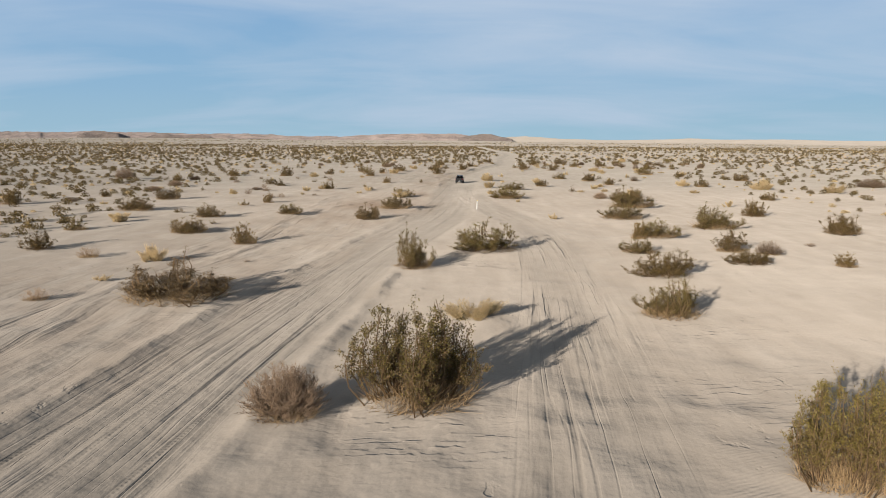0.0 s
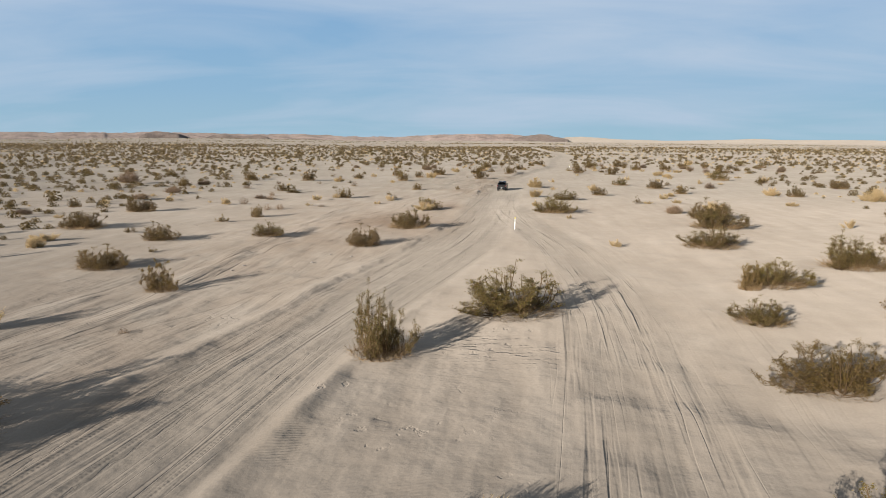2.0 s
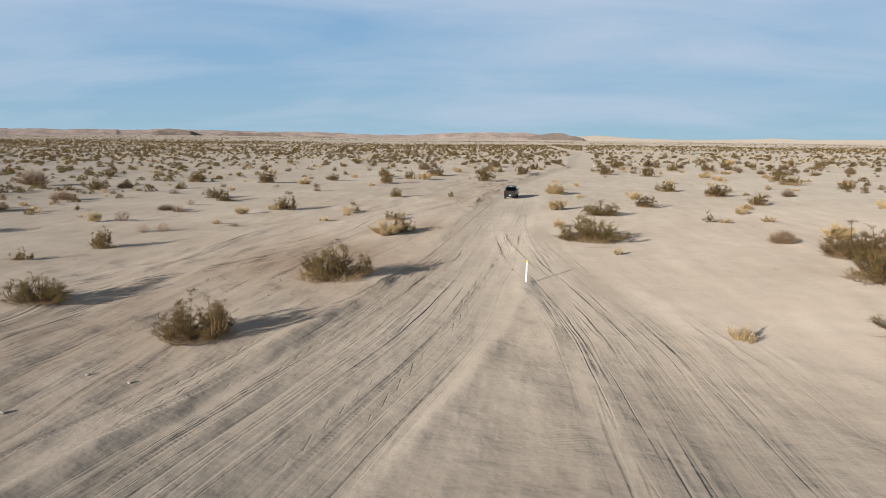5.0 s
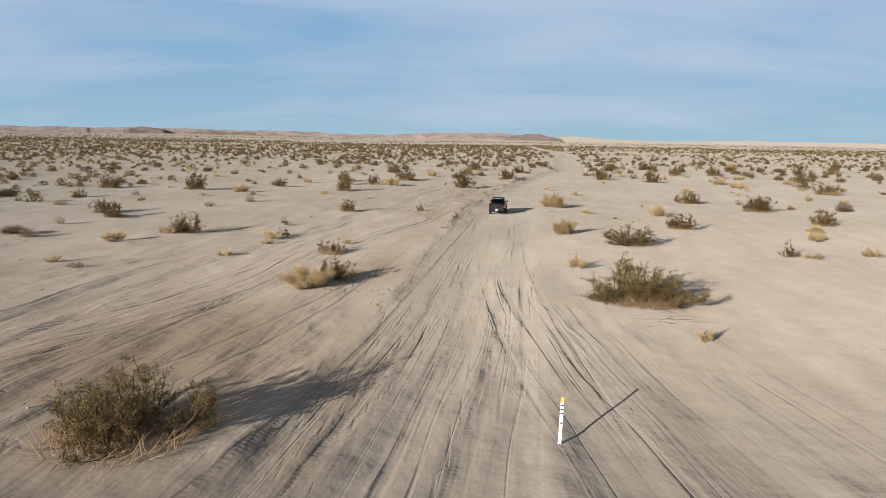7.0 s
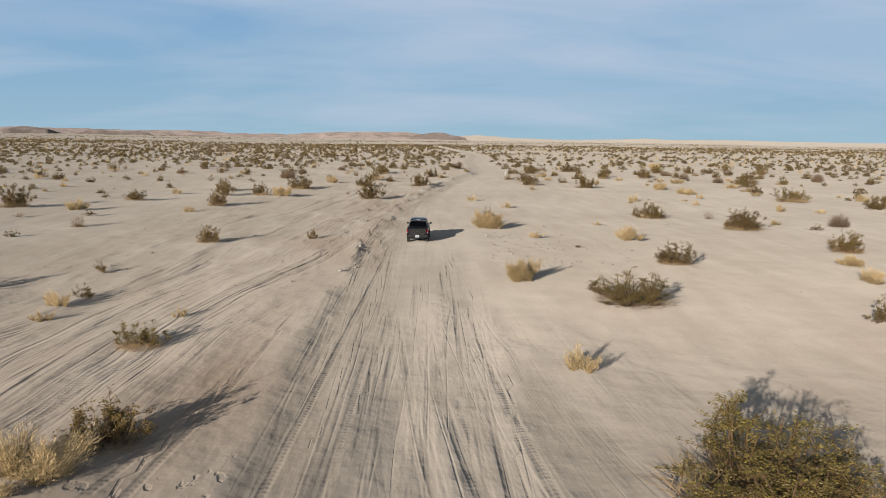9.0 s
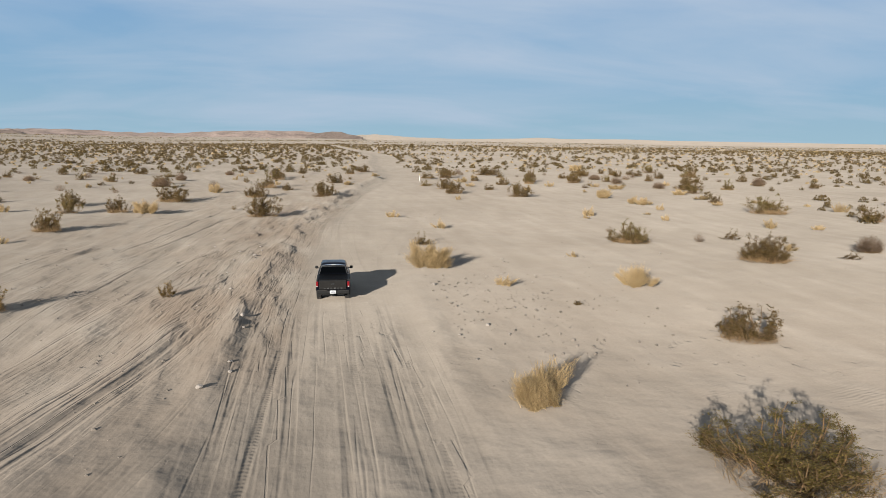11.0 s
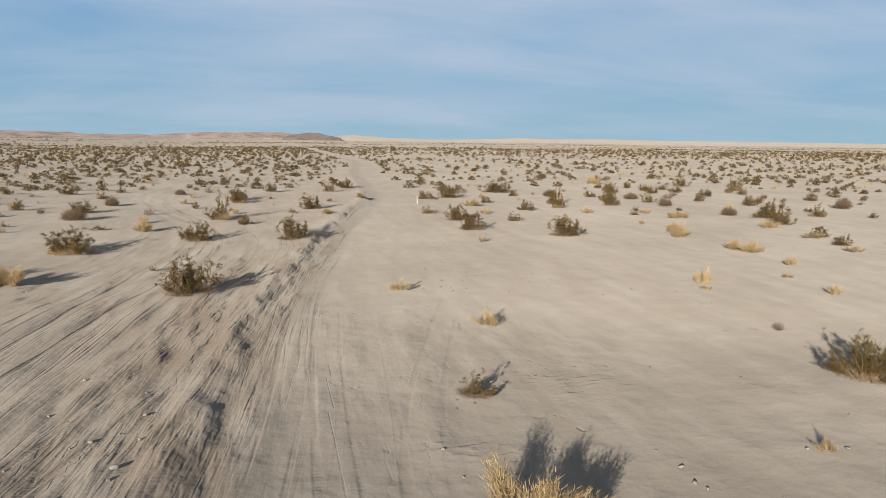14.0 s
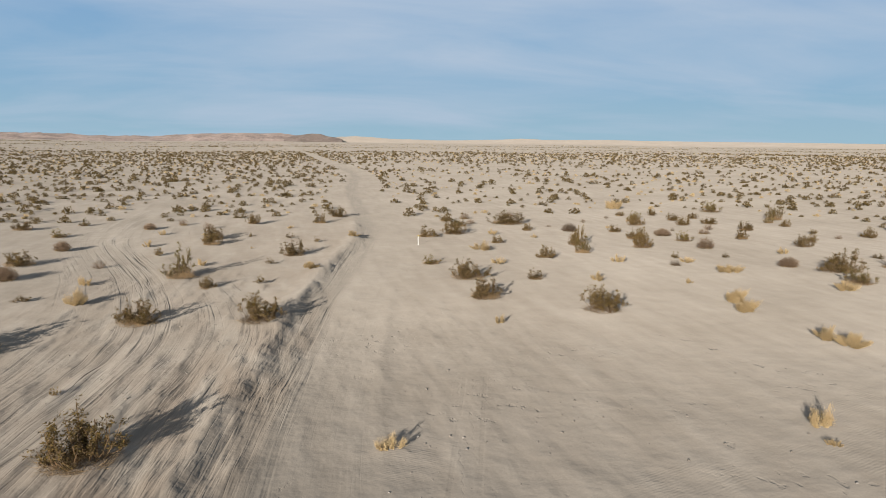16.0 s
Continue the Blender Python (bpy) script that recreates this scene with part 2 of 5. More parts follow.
    # ground churned up by many wheels on one side of the track is browner and coarser; the tint also dims the near sand
    # opposite
    churn_dim = node("ShaderNodeAttribute")
    churn_dim.attribute_name = "churn_and_dim"
    c3 = node("ShaderNodeMix"); c3.data_type = "RGBA"
    c3.inputs["B"].default_value = SAND_CHURN_DIM
    patchy = node("ShaderNodeMapRange")
    patchy.inputs["From Min"].default_value, patchy.inputs["From Max"].default_value = 0.34, 0.56
    L(noise_of(co, 0.40, 3, 0.55, (1.0, 0.30, 1.0), radians(6)), patchy.inputs["Value"])
    # soil patches, with some bush and rut shade mixed into the same colour
    brown = node("ShaderNodeAttribute")
    brown.attribute_name = "browned_and_shaded"
    L(math2("MULTIPLY", churn_dim.outputs["Fac"], patchy.outputs[0]), c3.inputs["Factor"])
    c4 = node("ShaderNodeMix"); c4.data_type = "RGBA"
    c4.inputs["B"].default_value = SOIL_AND_SHADE
    L(brown.outputs["Fac"], c4.inputs["Factor"]); L(c3.outputs["Result"], c4.inputs["A"])
    L(c2.outputs["Result"], c3.inputs["A"])
    main_at = node("ShaderNodeAttribute")
    main_at.attribute_name = "track_main"
    dug = node("ShaderNodeMapRange")
    dug.interpolation_type = "SMOOTHSTEP"
    dug.inputs["From Min"].default_value, dug.inputs["From Max"].default_value = 0.42, 0.60
    L(noise_of(main_at.outputs["Vector"], 1.0, 2, 0.5, (2.3, 0.30, 0.0), 0.05), dug.inputs["Value"])
    clods = math2("MULTIPLY", math2("ADD", math2("MULTIPLY", dug.outputs[0], 0.55), math2("MULTIPLY", noise_of(co, 2.6, 3, 0.55), 0.35)), math2("POWER", churn_dim.outputs["Fac"], 2.2))
    # low scarps that the wind has cut across open sand
    scarp = node("ShaderNodeTexWave", Scale=0.50, Distortion=6.5, Detail=3.0)
    scarp.wave_profile = "SAW"
    scarp.inputs["Detail Scale"].default_value = 1.7
    turned = node("ShaderNodeMapping", Rotation=(0, 0, radians(-98)), Scale=(1, 1, 1))
    L(co, turned.inputs["Vector"]); L(turned.outputs[0], scarp.inputs["Vector"])
    where = node("ShaderNodeAttribute")
    where.attribute_name = "scarped"
    steep = math2("MINIMUM", math2("MULTIPLY", scarp.outputs["Fac"], 1.25), math2("MULTIPLY", math2("SUBTRACT", 1.0, scarp.outputs["Fac"]), 5.0))
    broken = node("ShaderNodeMapRange")
    broken.interpolation_type = "SMOOTHSTEP"
    broken.inputs["From Min"].default_value, broken.inputs["From Max"].default_value = 0.40, 0.56
    L(noise_of(co, 0.75, 2, 0.5, (0.8, 1.3, 1.0)), broken.inputs["Value"])
    scarps = math2("MULTIPLY", math2("MULTIPLY", math2("MULTIPLY", steep, broken.outputs[0]), where.outputs["Fac"]), math2("SUBTRACT", 1.0, math2("MINIMUM", math2("MULTIPLY", math2("MAXIMUM", math2("SUBTRACT", worn, 0.40), 0.0), 3.0), 1.0)))
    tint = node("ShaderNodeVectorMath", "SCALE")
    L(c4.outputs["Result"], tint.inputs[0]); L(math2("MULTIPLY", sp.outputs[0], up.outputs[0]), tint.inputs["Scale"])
    # further along the sand is coarser, greyer and mixed with gravel
    sep = node("ShaderNodeSeparateXYZ")
    L(co, sep.inputs[0])
    coarser = node("ShaderNodeMapRange")
    coarser.interpolation_type = "SMOOTHSTEP"
    coarser.inputs["From Min"].default_value, coarser.inputs["From Max"].default_value = 150.0, 215.0
    L(math2("ADD", sep.outputs["Y"], math2("MULTIPLY", wide, 20.0)), coarser.inputs["Value"])
    gravel = node("ShaderNodeMix"); gravel.data_type = "RGBA"
    gravel.inputs["A"].default_value, gravel.inputs["B"].default_value = (1, 1, 1, 1), (0.885, 0.905, 0.915, 1)
    L(coarser.outputs[0], gravel.inputs["Factor"])
    graded = node("ShaderNodeVectorMath", "MULTIPLY")
    L(tint.outputs[0], graded.inputs[0]); L(gravel.outputs["Result"], graded.inputs[1])
    # the sand darkens with the depth of the wheel tracks and tread bars
    track_tone = node("ShaderNodeVectorMath", "SCALE")
    L(graded.outputs[0], track_tone.inputs[0]); L(math2("ADD", 1.0, math2("MULTIPLY", pressed, 4.0)), track_tone.inputs["Scale"])
    L(track_tone.outputs[0], b.inputs["Base Color"])
    # relief, in metres
    h = math2("MULTIPLY", furrows, 0.125)
    h = math2("ADD", h, math2("MULTIPLY", ripples, 0.009))
    h = math2("ADD", h, math2("MULTIPLY", mid, 0.135))
    h = math2("ADD", h, math2("MULTIPLY", streaks, 0.095))
    h = math2("ADD", h, math2("MULTIPLY", wisps, 0.010))
    h = math2("ADD", h, math2("MULTIPLY", fine, 0.006))
    h = math2("ADD", h, math2("MULTIPLY", clods, 0.065))
    h = math2("ADD", h, math2("MULTIPLY", scarps, 0.085))
    h = math2("ADD", h, math2("MULTIPLY", dents, -0.042))
    h = math2("ADD", h, pressed)
    bp = node("ShaderNodeBump", Strength=1.0, Distance=1.0)
    L(h, bp.inputs["Height"]); L(bp.outputs[0], b.inputs["Normal"])
    return m


SOIL_AND_SHADE = (0.118, 0.080, 0.054, 1)
SAND_CHURN_DIM = (0.168, 0.131, 0.100, 1)
SAND_A, SAND_B, SAND_TRACK = (0.180, 0.148, 0.117, 1), (0.234, 0.196, 0.158, 1), (0.217, 0.182, 0.147, 1)
SAND = sand_material()
HILL = material("weathered_rock", (0.150, 0.115, 0.098), 0.95, spread=0.55, grain=0.012, spec=0.1, dusty=1.0)
BUTTE = material("dark_capped_rock", (0.098, 0.076, 0.064), 0.95, spread=0.55, grain=0.02, spec=0.1, dusty=1.0)
DUNE = material("far_dune_sand", (0.200, 0.168, 0.136), 0.95, spread=0.12, grain=0.01, spec=0.1, dusty=1.0)
LEAF = leafy("creosote_leaf", (0.024, 0.016, 0.004), (0.192, 0.138, 0.032))
LEAF_MID = leafy("creosote_leaf_brownish", (0.023, 0.014, 0.004), (0.165, 0.104, 0.025))
SCRUB_LEAF = leafy("distant_scrub_leaf", (0.028, 0.018, 0.006), (0.140, 0.090, 0.028))
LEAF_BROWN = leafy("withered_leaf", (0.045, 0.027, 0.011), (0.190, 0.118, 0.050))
LEAF_DRY = leafy("half_dry_leaf", (0.085, 0.060, 0.025), (0.24, 0.175, 0.075))
STEM = material("creosote_stem", (0.095, 0.055, 0.024), 0.85, spread=0.4, grain=3.0, per="island")
STRAW = leafy("straw", (0.20, 0.135, 0.062), (0.52, 0.375, 0.195), 0.25)
TWIG = leafy("dead_twig", (0.075, 0.046, 0.027), (0.21, 0.138, 0.084), 0.1)
LITTER = leafy("dry_litter", (0.095, 0.057, 0.026), (0.33, 0.215, 0.105), 0.15)
GRIT = material("sandy_grit", (0.165, 0.138, 0.112), 0.9, spread=0.4, grain=3.0, per="island", spec=0.1)
STONE = material("pale_stone", (0.235, 0.202, 0.172), 0.85, spread=0.35, grain=5.0, bump=0.02, per="object", spec=0.2)
PAINT = material("dark_metallic_paint", (0.0022, 0.003, 0.006), 0.2, metal=0.0, spread=0.15, grain=3.0, spec=0.12, coat=0.0)
DUSTY = material("dusty_tailgate_paint", (0.009, 0.0078, 0.0068), 0.5, spread=0.35, grain=2.5, spec=0.12)
VINYL = material("black_vinyl", (0.0035, 0.0034, 0.0036), 0.6, spread=0.25, grain=4.0, bump=0.003, spec=0.04)
PLASTIC = material("black_plastic", (0.010, 0.0095, 0.009), 0.6, spread=0.3, grain=5.0, spec=0.12)
RUBBER = material("dusty_rubber", (0.035, 0.030, 0.026), 0.9, spread=0.35, grain=6.0)
RIM = material("dark_alloy", (0.06, 0.06, 0.06), 0.4, metal=0.8, spread=0.2)
CHROME = material("chrome", (0.75, 0.75, 0.76), 0.18, metal=1.0, spread=0.05)
TAIL_RED = material("red_lens", (0.13, 0.004, 0.006), 0.15, spread=0.15, spec=0.6)
TAIL_WHITE = material("clear_lens", (0.42, 0.40, 0.37), 0.2, spread=0.1, spec=0.6)
PLATE = material("plate_white", (0.42, 0.42, 0.42), 0.5, spread=0.08)
INK = material("dark_print", (0.03, 0.035, 0.06), 0.6, spread=0.1)
POST_WHITE = material("weathered_white_plastic", (0.60, 0.585, 0.55), 0.6, spread=0.15, grain=4.0)
POST_YELLOW = material("yellow_sticker", (0.42, 0.33, 0.03), 0.5, spread=0.12, grain=5.0)


def glass_material():
    m = bpy.data.materials.new("tinted_glass")
    m.use_nodes = True
    b = m.node_tree.nodes["Principled BSDF"]
    b.inputs["Base Color"].default_value = (0.001, 0.0012, 0.0015, 1)
    b.inputs["Roughness"].default_value, b.inputs["Specular IOR Level"].default_value = 0.08, 0.02
    return m


GLASS = glass_material()

# ---- helpers of this scene ----
def mesh_object(name, verts, faces, mat, parent=None, label="", smooth=False):
    me = bpy.data.meshes.new(name)
    me.from_pydata(verts, [], faces)
    me.materials.append(mat)
    if smooth:
        me.polygons.foreach_set("use_smooth", [True] * len(me.polygons))
    ob = new(name, me)
    ob.parent = parent
    if label:
        ob["label"] = label
    return ob


def part(name, bm, mat, parent=None, label="", smooth=False):
    me = bpy.data.meshes.new(name)
    bm.normal_update()
    bm.to_mesh(me)
    bm.free()
    me.materials.append(mat)
    if smooth:
        me.polygons.foreach_set("use_smooth", [True] * len(me.polygons))
    ob = new(name, me)
    ob.parent = parent
    if label:
        ob["label"] = label
    return ob


def lattice(ix, iy, seed):
    """A repeatable random value in 0..1 at whole numbers."""
    n = (ix.astype(np.int64) * 374761393 + iy.astype(np.int64) * 668265263 + seed * 982451653) & 0x7FFFFFFF
    n = ((n ^ (n >> 13)) * 1274126177) & 0x7FFFFFFF
    return ((n ^ (n >> 16)) & 0xFFFF) / 65535.0


def swell(x, y, size, seed):
    """Smooth noise in -1..1 with forms of about that size in metres."""
    x, y = np.asarray(x, float) / size, np.asarray(y, float) / size
    ix, iy = np.floor(x), np.floor(y)
    fx, fy = x - ix, y - iy
    fx, fy = fx * fx * (3 - 2 * fx), fy * fy * (3 - 2 * fy)
    a, b_, c, d = (lattice(ix + i, iy + j, seed) for j in (0, 1) for i in (0, 1))
    return 2 * ((a * (1 - fx) + b_ * fx) * (1 - fy) + (c * (1 - fx) + d * fx) * fy) - 1


def swirl(x, y, size, seed):
    """swell() with its grain turned, so that no direction repeats."""
    c, s = math.cos(seed * 0.73), math.sin(seed * 0.73)
    return swell(np.asarray(x, float) * c - np.asarray(y, float) * s, np.asarray(x, float) * s + np.asarray(y, float) * c, size, seed)


def smooth_step(a, b, x):
    t = np.clip((np.asarray(x, float) - a) / (b - a), 0, 1)
    return t * t * (3 - 2 * t)


def glide(y, ys, xs):
    """A smooth line through control points (Catmull-Rom over even or uneven steps)."""
    ys, xs = np.array(ys, float), np.array(xs, float)
    slope = np.gradient(xs, ys)
    k = np.clip(np.searchsorted(ys, y) - 1, 0, len(ys) - 2)
    h = ys[k + 1] - ys[k]
    s = np.clip((y - ys[k]) / h, 0, 1)
    out = (2 * s**3 - 3 * s**2 + 1) * xs[k] + (s**3 - 2 * s**2 + s) * h * slope[k] + (3 * s**2 - 2 * s**3) * xs[k + 1] + (s**3 - s**2) * h * slope[k + 1]
    return out + np.minimum(y - ys[0], 0) * slope[0] + np.maximum(y - ys[-1], 0) * slope[-1]


# ---- the plan of the tracks: how far along, and where their middle lies ----
MAIN_Y = (-60, 0, 27, 46, 64, 80, 92, 110, 131, 148, 178, 210, 227, 250, 270, 290, 320, 350, 420, 520, 720)
MAIN_X = (-22, -14.5, -11.2, -9.4, -7.4, -5.1, -3.0, -0.1, 1.7, 2.3, 3.4, 5.3, 7.0, 10.2, 13.6, 17.8, 24.0, 26.6, 31, 42, 40)
SIDE_Y = (-60, 0, 26, 41, 53, 75, 90, 105, 118, 130, 145, 165, 185)
SIDE_X = (-4, 2.5, 6.2, 7.9, 9.1, 11.0, 11.2, 10.4, 9.0, 7.2, 5.7, 4.9, 4.2)
OLD_Y = (-40, 20, 44, 60, 79, 105, 125, 150, 170, 190, 207, 224, 240, 261, 285, 320, 410)
OLD_X = (-24, -23, -22.6, -22.5, -20.0, -19.5, -18.6, -17.6, -12.9, -10.8, -9.3, -7.4, -4.9, -2.6, -6.5, -15.5, -14.5)


def track_main(x, y):
    u = x - glide(y, MAIN_Y, MAIN_X)
    half = 4.0 + 0.35 * swell(y, y * 0, 25, 3)
    firm = 1 - 0.8 * smooth_step(170, 192, y) * smooth_step(-1.6, 0.2, u)      # the right lane is packed smooth further on
    return u, firm * (1 - smooth_step(half - 0.7, half + 0.7, np.abs(u))) * (1 - smooth_step(520, 720, y)), half


def track_side(x, y):
    u = x - glide(y, SIDE_Y, SIDE_X)
    half = 2.9 + 0.5 * swell(y, y * 0, 18, 5)
    loose = 0.35 * smooth_step(half - 1, half + 0.5, u) * (1 - smooth_step(half + 3.5, half + 6.5, u)) * smooth_step(20, 60, y)
    return u, np.maximum(loose, 1 - smooth_step(half - 1.2, half + 1.2, np.abs(u))) * (1 - smooth_step(140, 178, y)), half


def track_old(x, y):
    u = x - glide(y, OLD_Y, OLD_X)
    half = 2.2 + 0.5 * swell(y, y * 0, 22, 9)
    faint = (0.26 + 0.26 * smooth_step(180, 205, y)) * (1 - smooth_step(6, 10, -u)) * (1 - smooth_step(8, 15, u)) * (0.75 + 0.35 * swell(x, y / 3, 7, 29))
    return u, np.maximum(faint, 0.75 * (1 - smooth_step(half - 1.3, half + 1.3, np.abs(u)))) * (1 - smooth_step(330, 410, y)), half


JOIN_Y = (95, 110, 120, 128, 134, 139, 144, 152, 160, 168, 178, 204, 225)
JOIN_X = (-31.0, -25.0, -20.8, -17.3, -14.6, -12.4, -11.1, -10.5, -10.0, -8.9, -6.6, -1.5, 3.0)


def track_join(x, y):
    """Many single crossings that sweep in from the old track and meet the main one."""
    u = x - glide(y, JOIN_Y, JOIN_X)
    half = 4.2 + 0.8 * swell(y, y * 0, 14, 27)
    patchy = 0.75 + 0.35 * swell(x, y / 3, 6, 28)
    return u, 0.9 * patchy * (1 - smooth_step(half - 2.5, half + 1.5, np.abs(u))) * smooth_step(98, 118, y) * (1 - smooth_step(185, 205, y)), half


# single wheel tracks: how far along and where, and how deep
WHEELS = (
    ((95, 111, 117.5, 148.6, 157.5, 185), (-8.0, -5.06, -3.7, -0.64, -0.05, 1.6), 1.0),
    ((58, 70, 78.6, 84, 90, 104), (-20.5, -16.4, -13.4, -11.0, -8.8, -5.2), 0.7),
    ((58, 70, 78.6, 84, 90, 104), (-22.3, -18.2, -15.2, -12.8, -10.6, -7.0), 0.55),
    ((190, 198.6, 203, 210.3, 219, 230, 250), (7.2, 7.7, 8.0, 9.2, 11.5, 14.7, 20.5), 0.3),
    ((190, 198.6, 203, 210.3, 219, 230, 250), (8.6, 9.2, 9.5, 10.7, 12.9, 16.1, 21.9), 0.3),
    ((120, 135, 150, 170, 185), (8.2, 7.0, 6.2, 6.3, 6.7), 0.9),
    ((118, 130, 134.8, 138.2, 150, 165), (-8.6, -6.5, -5.5, -5.0, -3.6, -2.6), 0.9),
    ((120, 131.5, 136.1, 140.3, 143.5, 156), (-11.6, -8.0, -6.8, -6.0, -5.2, -3.4), 0.8),
    ((124, 134.1, 140.1, 148.7, 165), (-13.0, -11.2, -10.3, -8.9, -6.5), 1.0),
    ((130, 140.7, 147.9, 158, 172), (-15.4, -13.8, -12.6, -10.6, -8.2), 0.9),
    ((206, 218.8, 222.5, 228, 236.4, 240.6, 256), (-10.4, -8.0, -7.4, -6.7, -5.6, -4.6, -1.8), 1.5),
    ((208, 223.7, 228.1, 234.8, 250), (-11.6, -9.7, -9.1, -8.3, -6.4), 1.3),
    ((196, 207.8, 209.6, 212.1, 226), (-8.0, -4.6, -4.1, -3.4, -0.6), 0.8),
    ((196, 205.9, 208.1, 209.9, 222), (-6.6, -3.4, -2.8, -2.2, 0.6), 0.8),
    ((30, 45, 60, 75, 95), (7.3, 9.2, 10.8, 11.6, 10.7), 0.45),
    ((14, 22, 30, 45, 60, 75), (-10.2, -9.4, -8.5, -6.9, -5.4, -3.8), 0.8),
    ((14, 22, 30, 45, 60, 75), (-15.6, -14.5, -13.4, -11.6, -9.9, -8.0), 0.9),
    ((16, 24, 34, 50, 66, 84), (-12.6, -11.8, -10.7, -9.2, -7.6, -5.0), 0.6),
    ((84, 95, 110, 125, 140, 160), (-6.9, -5.2, -2.6, -0.7, 0.4, 1.4), 0.7),
    ((90, 100, 112, 126, 140, 155), (-1.6, 0.2, 2.0, 3.3, 4.3, 4.9), 0.7),
    ((112, 120, 127, 132, 137.5, 144, 156), (-20.5, -17.6, -14.8, -13.4, -11.7, -10.0, -8.8), 0.9),
    ((122, 129, 136.8, 139.3, 144.2, 152, 160), (-17.6, -14.4, -11.7, -10.6, -9.4, -8.7, -7.6), 0.8),
    ((172, 182, 195, 210, 225), (5.6, 6.1, 6.6, 7.0, 7.8), 0.5),
    ((172, 182, 195, 210, 225), (4.1, 4.5, 5.1, 5.6, 6.3), 0.5),
)


def wheel_line(x, y):
    """The signed way to the nearest single wheel track, and its depth there."""
    best, deep = np.full(np.shape(x), 9.0), np.zeros(np.shape(x))
    for ys, xs, w in WHEELS:
        off = x - glide(y, ys, xs)
        near = np.abs(off) < np.abs(best)
        best = np.where(near, off, best)
        deep = np.where(near, w * smooth_step(ys[0], ys[0] + 6, y) * (1 - smooth_step(ys[-1] - 6, ys[-1], y)), deep)
    return best, deep * (np.abs(best) < 0.6)


PLANTS = []      # kind, x, y, width, height


def creosote(x, y, w, h):
    PLANTS.append(("creosote_bush", x, y, w, h))


def dry_grass(x, y, w, h):
    PLANTS.append(("dry_grass_tuft", x, y, w, h))


def dead_brush(x, y, w, h):
    PLANTS.append(("dead_bush", x, y, w, h))


# the bushes and tufts that stand singly: x, y, width, height
creosote(13.6, 27.0, 2.96, 3.01)
creosote(0.2, 34.5, 4.65, 3.55)
creosote(14.8, 50.0, 3.79, 2.15)
creosote(-16.6, 54.3, 7.30, 2.20)
creosote(18.2, 63.4, 4.31, 1.70)
creosote(-1.5, 67.1, 3.13, 3.14)
creosote(34.5, 67.9, 1.86, 1.00)
creosote(26.8, 68.9, 3.34, 1.28)
creosote(18.9, 74.7, 3.40, 1.22)
creosote(27.8, 76.2, 2.78, 1.92)
creosote(-37.4, 76.5, 2.81, 1.65)
creosote(-19.4, 82.6, 2.41, 1.86)
creosote(21.4, 85.0, 1.71, 1.66)
creosote(23.4, 86.7, 4.99, 1.75)
creosote(44.9, 89.4, 4.20, 1.95)
creosote(-27.9, 90.5, 4.01, 1.74)
creosote(-41.3, 92.2, 2.71, 1.62)
creosote(32.8, 95.4, 5.63, 2.53)
creosote(-9.1, 105.1, 3.32, 1.84)
creosote(-30.7, 107.2, 3.41, 1.68)
creosote(24.5, 107.5, 5.77, 1.94)
creosote(42.7, 109.0, 3.37, 1.97)
creosote(-20.6, 111.2, 3.61, 1.43)
creosote(-43.9, 116.0, 5.53, 1.66)
creosote(-6.7, 120.3, 4.74, 2.15)
creosote(29.4, 124.0, 6.49, 2.43)
creosote(-68.8, 127.9, 3.59, 2.04)
creosote(-28.2, 131.7, 1.80, 1.58)
creosote(31.3, 133.9, 5.50, 2.40)
creosote(-46.9, 137.1, 4.28, 2.09)
creosote(56.7, 138.4, 2.73, 1.34)
creosote(11.8, 141.8, 5.90, 2.10)
creosote(-60.7, 144.3, 1.94, 1.37)
creosote(-8.4, 156.7, 1.99, 1.01)
creosote(26.4, 160.8, 1.32, 1.30)
creosote(15.1, 164.8, 4.74, 1.48)
creosote(-14.9, 167.5, 1.18, 0.72)
creosote(-23.9, 167.7, 2.73, 1.64)
creosote(22.4, 178.8, 2.68, 1.44)
creosote(58.6, 179.3, 3.21, 2.10)
creosote(-36.4, 179.9, 2.84, 1.45)
creosote(-39.6, 183.7, 3.02, 1.40)
creosote(38.8, 184.7, 2.66, 1.58)
creosote(17.2, 186.9, 0.52, 0.22)
creosote(-13.3, 189.1, 2.03, 1.28)
creosote(-5.1, 192.4, 0.92, 0.85)
creosote(-66.3, 198.8, 2.93, 1.86)
creosote(36.7, 199.4, 4.02, 1.81)
creosote(44.6, 199.9, 1.29, 0.62)
creosote(76.7, 204.7, 4.12, 2.22)
creosote(-54.2, 204.8, 2.09, 1.12)
creosote(31.2, 211.1, 3.60, 1.71)
creosote(12.5, 212.2, 1.69, 0.99)
creosote(41.9, 212.5, 1.44, 0.99)
creosote(-43.6, 219.8, 3.57, 2.53)
creosote(-58.8, 221.8, 2.95, 2.05)
creosote(-20.7, 224.6, 2.72, 1.90)
creosote(67.1, 225.4, 2.59, 1.58)
creosote(-33.2, 231.6, 2.90, 1.35)
creosote(59.4, 233.6, 4.77, 2.12)
creosote(-1.6, 236.8, 3.66, 2.43)
creosote(-24.0, 243.5, 2.75, 2.12)
creosote(-18.6, 244.5, 2.51, 1.84)
creosote(-5.6, 248.3, 0.52, 0.64)
creosote(62.1, 250.6, 1.77, 1.04)
creosote(-26.2, 254.1, 2.99, 1.89)
creosote(-14.2, 258.9, 4.71, 2.08)
creosote(35.8, 262.0, 3.56, 2.07)
creosote(6.2, 263.6, 3.48, 2.16)
creosote(-3.6, 265.4, 3.25, 1.91)
